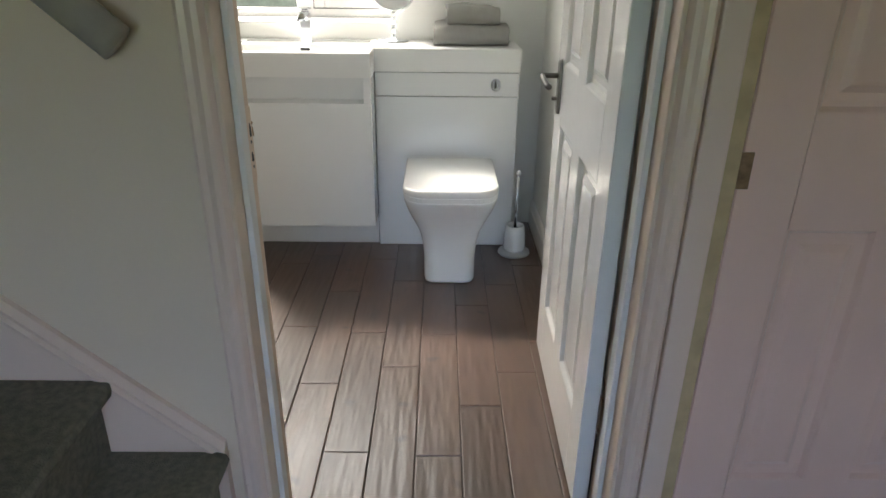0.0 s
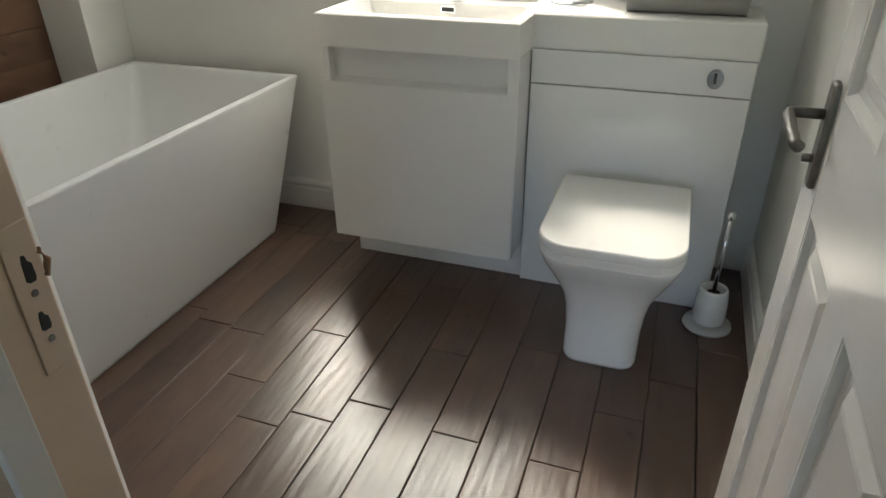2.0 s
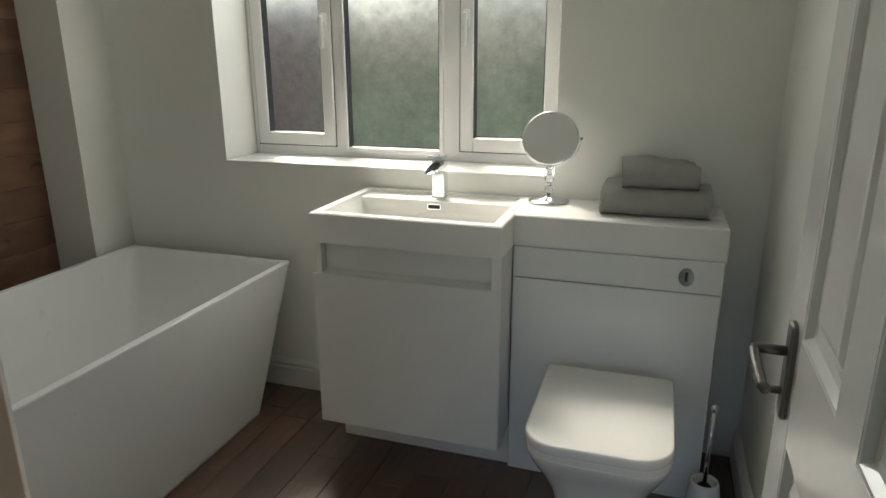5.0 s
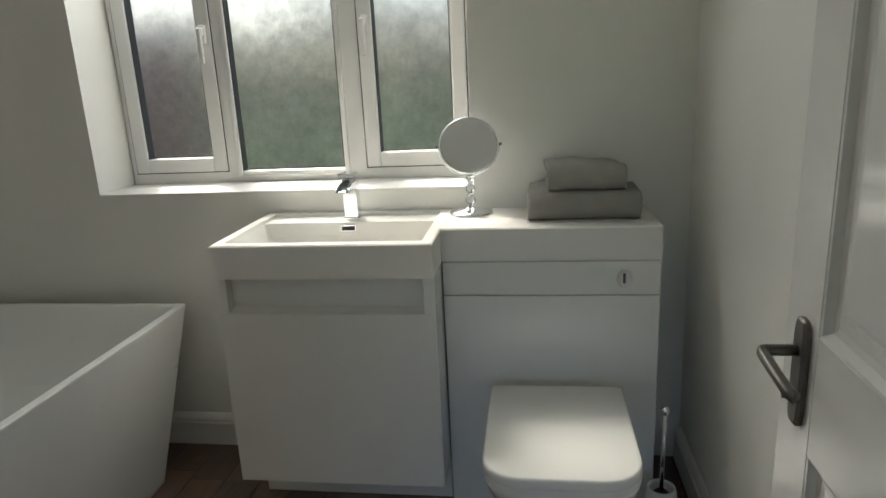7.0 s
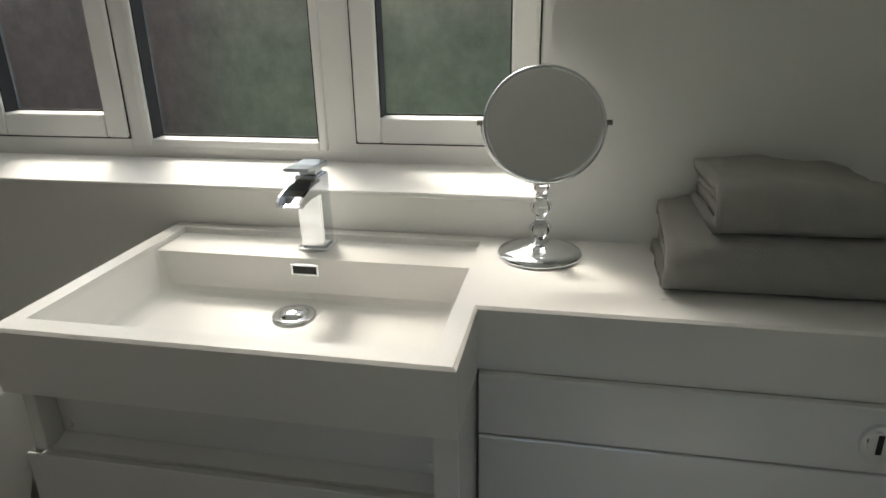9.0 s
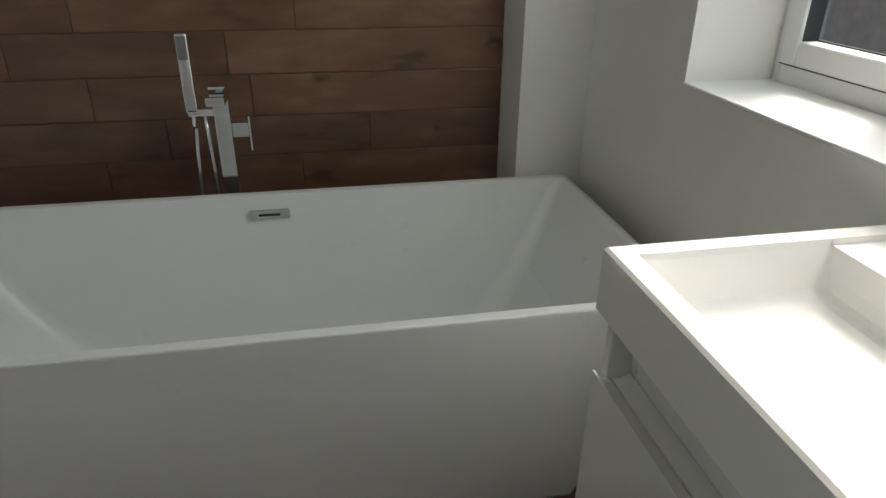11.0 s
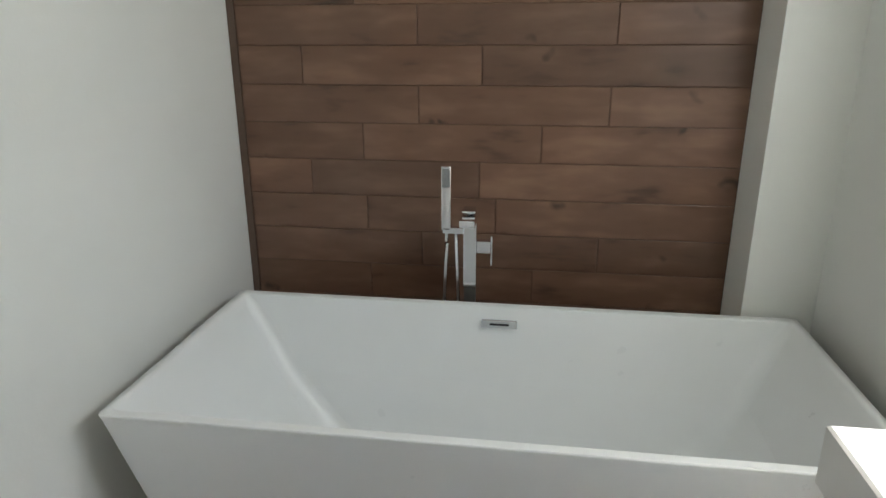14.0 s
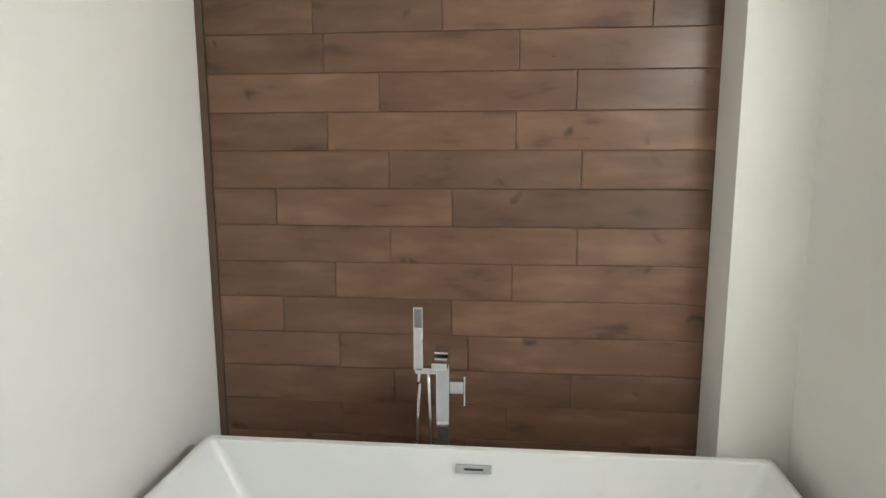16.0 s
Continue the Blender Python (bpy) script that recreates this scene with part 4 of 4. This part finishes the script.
# ---- toilet and brush ----
def make_toilet():
    t = thing("toilet", "white ceramic back-to-wall toilet with its lid closed", "toilet")
    cx = -0.285

    def sec(z, half, front, back, r, rb=0.02):
        return rrect(cx - half, cx + half, front, back, z, (rb, rb, r, r), 8)
    yb = -0.289
    rows = [(0.0, 0.099, -0.668, 0.045), (0.012, 0.101, -0.670, 0.046), (0.10, 0.102, -0.660, 0.05), (0.16, 0.108, -0.662, 0.055), (0.21, 0.120, -0.674, 0.06), (0.26, 0.140, -0.700, 0.065),
            (0.30, 0.156, -0.727, 0.07), (0.33, 0.165, -0.752, 0.075), (0.355, 0.171, -0.768, 0.078), (0.372, 0.175, -0.778, 0.084), (0.3785, 0.175, -0.779, 0.086)]
    bm = loft([sec(z, h, f, yb, r) for z, h, f, r in rows])
    part("pan", bm, M_CERAMIC, t, smooth=True)
    bm = loft([sec(z, h, f, -0.352, r, 0.012) for z, h, f, r in ((0.379, 0.175, -0.781, 0.088), (0.381, 0.177, -0.784, 0.09), (0.396, 0.1775, -0.7845, 0.09), (0.3975, 0.177, -0.784, 0.09))])
    part("seat", bm, M_WHITE_PLASTIC, t, smooth=False)
    bm = loft([sec(z, h, f, -0.352, r, 0.012) for z, h, f, r in ((0.3983, 0.177, -0.785, 0.09), (0.400, 0.178, -0.786, 0.09), (0.418, 0.178, -0.786, 0.09), (0.4225, 0.1765, -0.7845, 0.089), (0.4245, 0.174, -0.782, 0.087), (0.425, 0.170, -0.778, 0.083))])
    lid = part("lid", bm, M_WHITE_PLASTIC, t, smooth=True)
    for p in lid.data.polygons:
        p.use_smooth = abs(p.normal.z) < 0.97
    for x in (-0.075, 0.075):
        part("hinge", tube([(cx + x - 0.02, -0.338, 0.402), (cx + x + 0.02, -0.338, 0.402)], 0.012, 12), M_CHROME, t, smooth=True)


make_toilet()


def make_brush():
    b = thing("toilet_brush", "toilet brush with a chrome rod in a white pot", "toilet brush", at=(0.003, -0.372, 0))
    part("dish", turned(0, 0, [(0.066, 0.0), (0.070, 0.004), (0.068, 0.012), (0.050, 0.018), (0.046, 0.020)], 36), M_DISH, b, "grey plastic dish", smooth=True)
    part("pot", turned(0, 0, [(0.044, 0.018), (0.049, 0.03), (0.046, 0.09), (0.041, 0.125), (0.038, 0.134), (0.033, 0.134), (0.031, 0.125), (0.030, 0.095)], 32), M_CERAMIC, b, smooth=True)
    part("bristles", turned(0, 0, [(0.022, 0.02), (0.027, 0.04), (0.027, 0.105), (0.018, 0.118), (0.006, 0.122)], 20), M_DARK, b, "dark brush head in the pot", smooth=True)
    part("rod", tube([(0, 0, 0.12), (0.002, 0, 0.36)], 0.0065, 12), M_CHROME, b, smooth=True)
    part("knob", turned(0.002, 0, [(0.005, 0.352), (0.011, 0.362), (0.012, 0.370), (0.008, 0.378), (0.001, 0.380)], 16), M_CHROME, b, smooth=True)


make_brush()

# ---- outside ----
tagged(part("ground", box(-900, 900, -900, 900, -0.5, -0.14), M_GRASS), "green lawn outside", "ground", kind="structure")
tagged(part("pavement", box(-4.5, 2.5, 0.29, 3.4, -0.139, -0.10), M_PAVE), "grey paved strip outside the window", "paving", kind="structure")
wallg = thing("garden_wall", "red-brown brick garden wall", "wall", at=(-6.2, 4.2, -0.139), turn=(0, 0, 12))
part("wall", box(-2.4, 2.4, -0.11, 0.11, 0, 2.0, 0.01), M_BRICK, wallg)
part("coping", box(-2.45, 2.45, -0.15, 0.15, 2.0, 2.07, 0.01), M_PAVE, wallg)


def hedge(name, x0, x1, y, h, n, seed):
    rnd = random.Random(seed)
    vs, fs = [], []
    for _ in range(n):
        x = rnd.uniform(x0, x1)
        top = h * (0.86 + 0.14 * noise.noise((x * 0.7, seed, 0)) * 2)
        c = Vector((x, y + rnd.gauss(0, 0.28), -0.13 + rnd.random() ** 0.8 * top))
        a, b = Vector((rnd.gauss(0, 1), rnd.gauss(0, 1), rnd.gauss(0, 1))).normalized(), Vector((rnd.gauss(0, 1), rnd.gauss(0, 1), rnd.gauss(0, 1))).normalized()
        s = rnd.uniform(0.05, 0.10)
        k = len(vs)
        vs += [c - a * s, c + b * s * 0.45, c + a * s, c - b * s * 0.45]
        fs.append((k, k + 1, k + 2, k + 3))
    me = bpy.data.meshes.new(name)
    me.from_pydata(vs, [], fs)
    me.materials.append(M_LEAF)
    return tagged(new(name, me), "tall dark green leafy hedge outside the window", "hedge", kind="stuff")


hedge("hedge", -9, 8, 5.4, 2.5, 16000, 5)

# ---- tile pieces ----
def plank_mesh(length, width, material, th=0.0098, bevel=0.0017):
    bm = bmesh.new()
    l, w, b = length / 2, width / 2, bevel
    loft([[(-l, -w, -th), (l, -w, -th), (l, w, -th), (-l, w, -th)], [(-l, -w, -b), (l, -w, -b), (l, w, -b), (-l, w, -b)], [(-l + b * 0.4, -w + b * 0.4, -b * 0.35), (l - b * 0.4, -w + b * 0.4, -b * 0.35), (l - b * 0.4, w - b * 0.4, -b * 0.35), (-l + b * 0.4, w - b * 0.4, -b * 0.35)],
          [(-l + b * 1.3, -w + b * 1.3, 0), (l - b * 1.3, -w + b * 1.3, 0), (l - b * 1.3, w - b * 1.3, 0), (-l + b * 1.3, w - b * 1.3, 0)]], cap0=False, bm=bm)
    me = bpy.data.meshes.new("plank")
    bmesh.ops.recalc_face_normals(bm, faces=bm.faces)
    bm.to_mesh(me)
    bm.free()
    me.materials.append(material)
    return me


MESHES = {}
rnd = random.Random(11)


def plank(parent, length, width, m, material):
    key = (round(length, 3), round(width, 3), material.name)
    if key not in MESHES:
        MESHES[key] = plank_mesh(key[0], key[1], material)
    ob = new("plank", MESHES[key])
    ob.parent = parent
    ob.matrix_basis = m


# floor: lanes run from the window to the door
PITCH, LEN, GAP = 0.1225, 0.600, 0.0024
JOINTS = {-12: -0.831, -11: -0.842, -10: -1.027, -9: -0.772, -8: -0.50, -7: -1.012, -6: -1.345, -5: -1.048, -4: -1.253, -3: -1.060, -2: -1.450, -1: -1.282}
CUTS = {-9: [-1.158]}
for k in range(-21, 2):
    x0 = -1.121 + (k + 9) * PITCH
    a, b = max(x0, X_W), min(x0 + PITCH, X_E)
    if b - a < 0.015:
        continue
    j = JOINTS.get(k, -0.3 - 0.58 * rnd.random() - 0.3)
    ys = sorted({-1.851, -0.001} | {round(j + LEN * i, 3) for i in range(-5, 5) if -1.84 < j + LEN * i < -0.03 and not (k in CUTS and i == -1)} | set(CUTS.get(k, [])))
    for y0, y1 in zip(ys, ys[1:]):
        plank(floor, y1 - y0 - GAP, b - a - GAP, Matrix.Translation(((a + b) / 2, (y0 + y1) / 2, rnd.uniform(-0.0012, 0.0))) @ Matrix.Rotation(radians(90), 4, "Z"), M_TILE_FLOOR)

# tiled wall: rows of planks
ROW, ZJ = 0.1228, 0.712
ROWS = {8: (563, 785, 1128), 7: (580, 914), 6: (676, 1010), 5: (583, 910), 4: (691, 1022), 3: (485, 802), 2: (692, 1018), 1: (590, 907), 0: (490, 800), -1: (593, 830), -2: (695, 1015), -3: (595, 900)}
for k in range(-8, 14):
    z0, z1 = ZJ + ROW * (k + 1), ZJ + ROW * (k + 2)
    a, b = max(z0, 0.002), min(z1, CEIL - 0.002)
    if b - a < 0.015:
        continue
    # joints given in rule marks along the wall, 1.86 mm apart
    js = [-1.226 + (u - 691) * 0.00186 for u in ROWS[k]] if k in ROWS else [-1.226 + (500 + 110 * ((k * 7) % 4) + 330 * i - 691) * 0.00186 for i in range(3)]
    ys = sorted([Y_SW + 0.028, -0.2065] + [y for y in js if Y_SW + 0.05 < y < -0.25])
    for y0, y1 in zip(ys, ys[1:]):
        m = Matrix(((0, 0, 1, X_W + rnd.uniform(-0.001, 0.0012)), (1, 0, 0, (y0 + y1) / 2), (0, 1, 0, (a + b) / 2), (0, 0, 0, 1)))
        plank(wall_west, y1 - y0 - 0.0022, b - a - 0.0022, m, M_TILE)
tagged(part("trim_tile_edge", box(X_W - 0.008, X_W + 0.003, Y_SW + 0.001, Y_SW + 0.026, 0, CEIL, 0.002), M_EDGE), "dark brown edge trim beside the tiles", "trim", kind="structure")
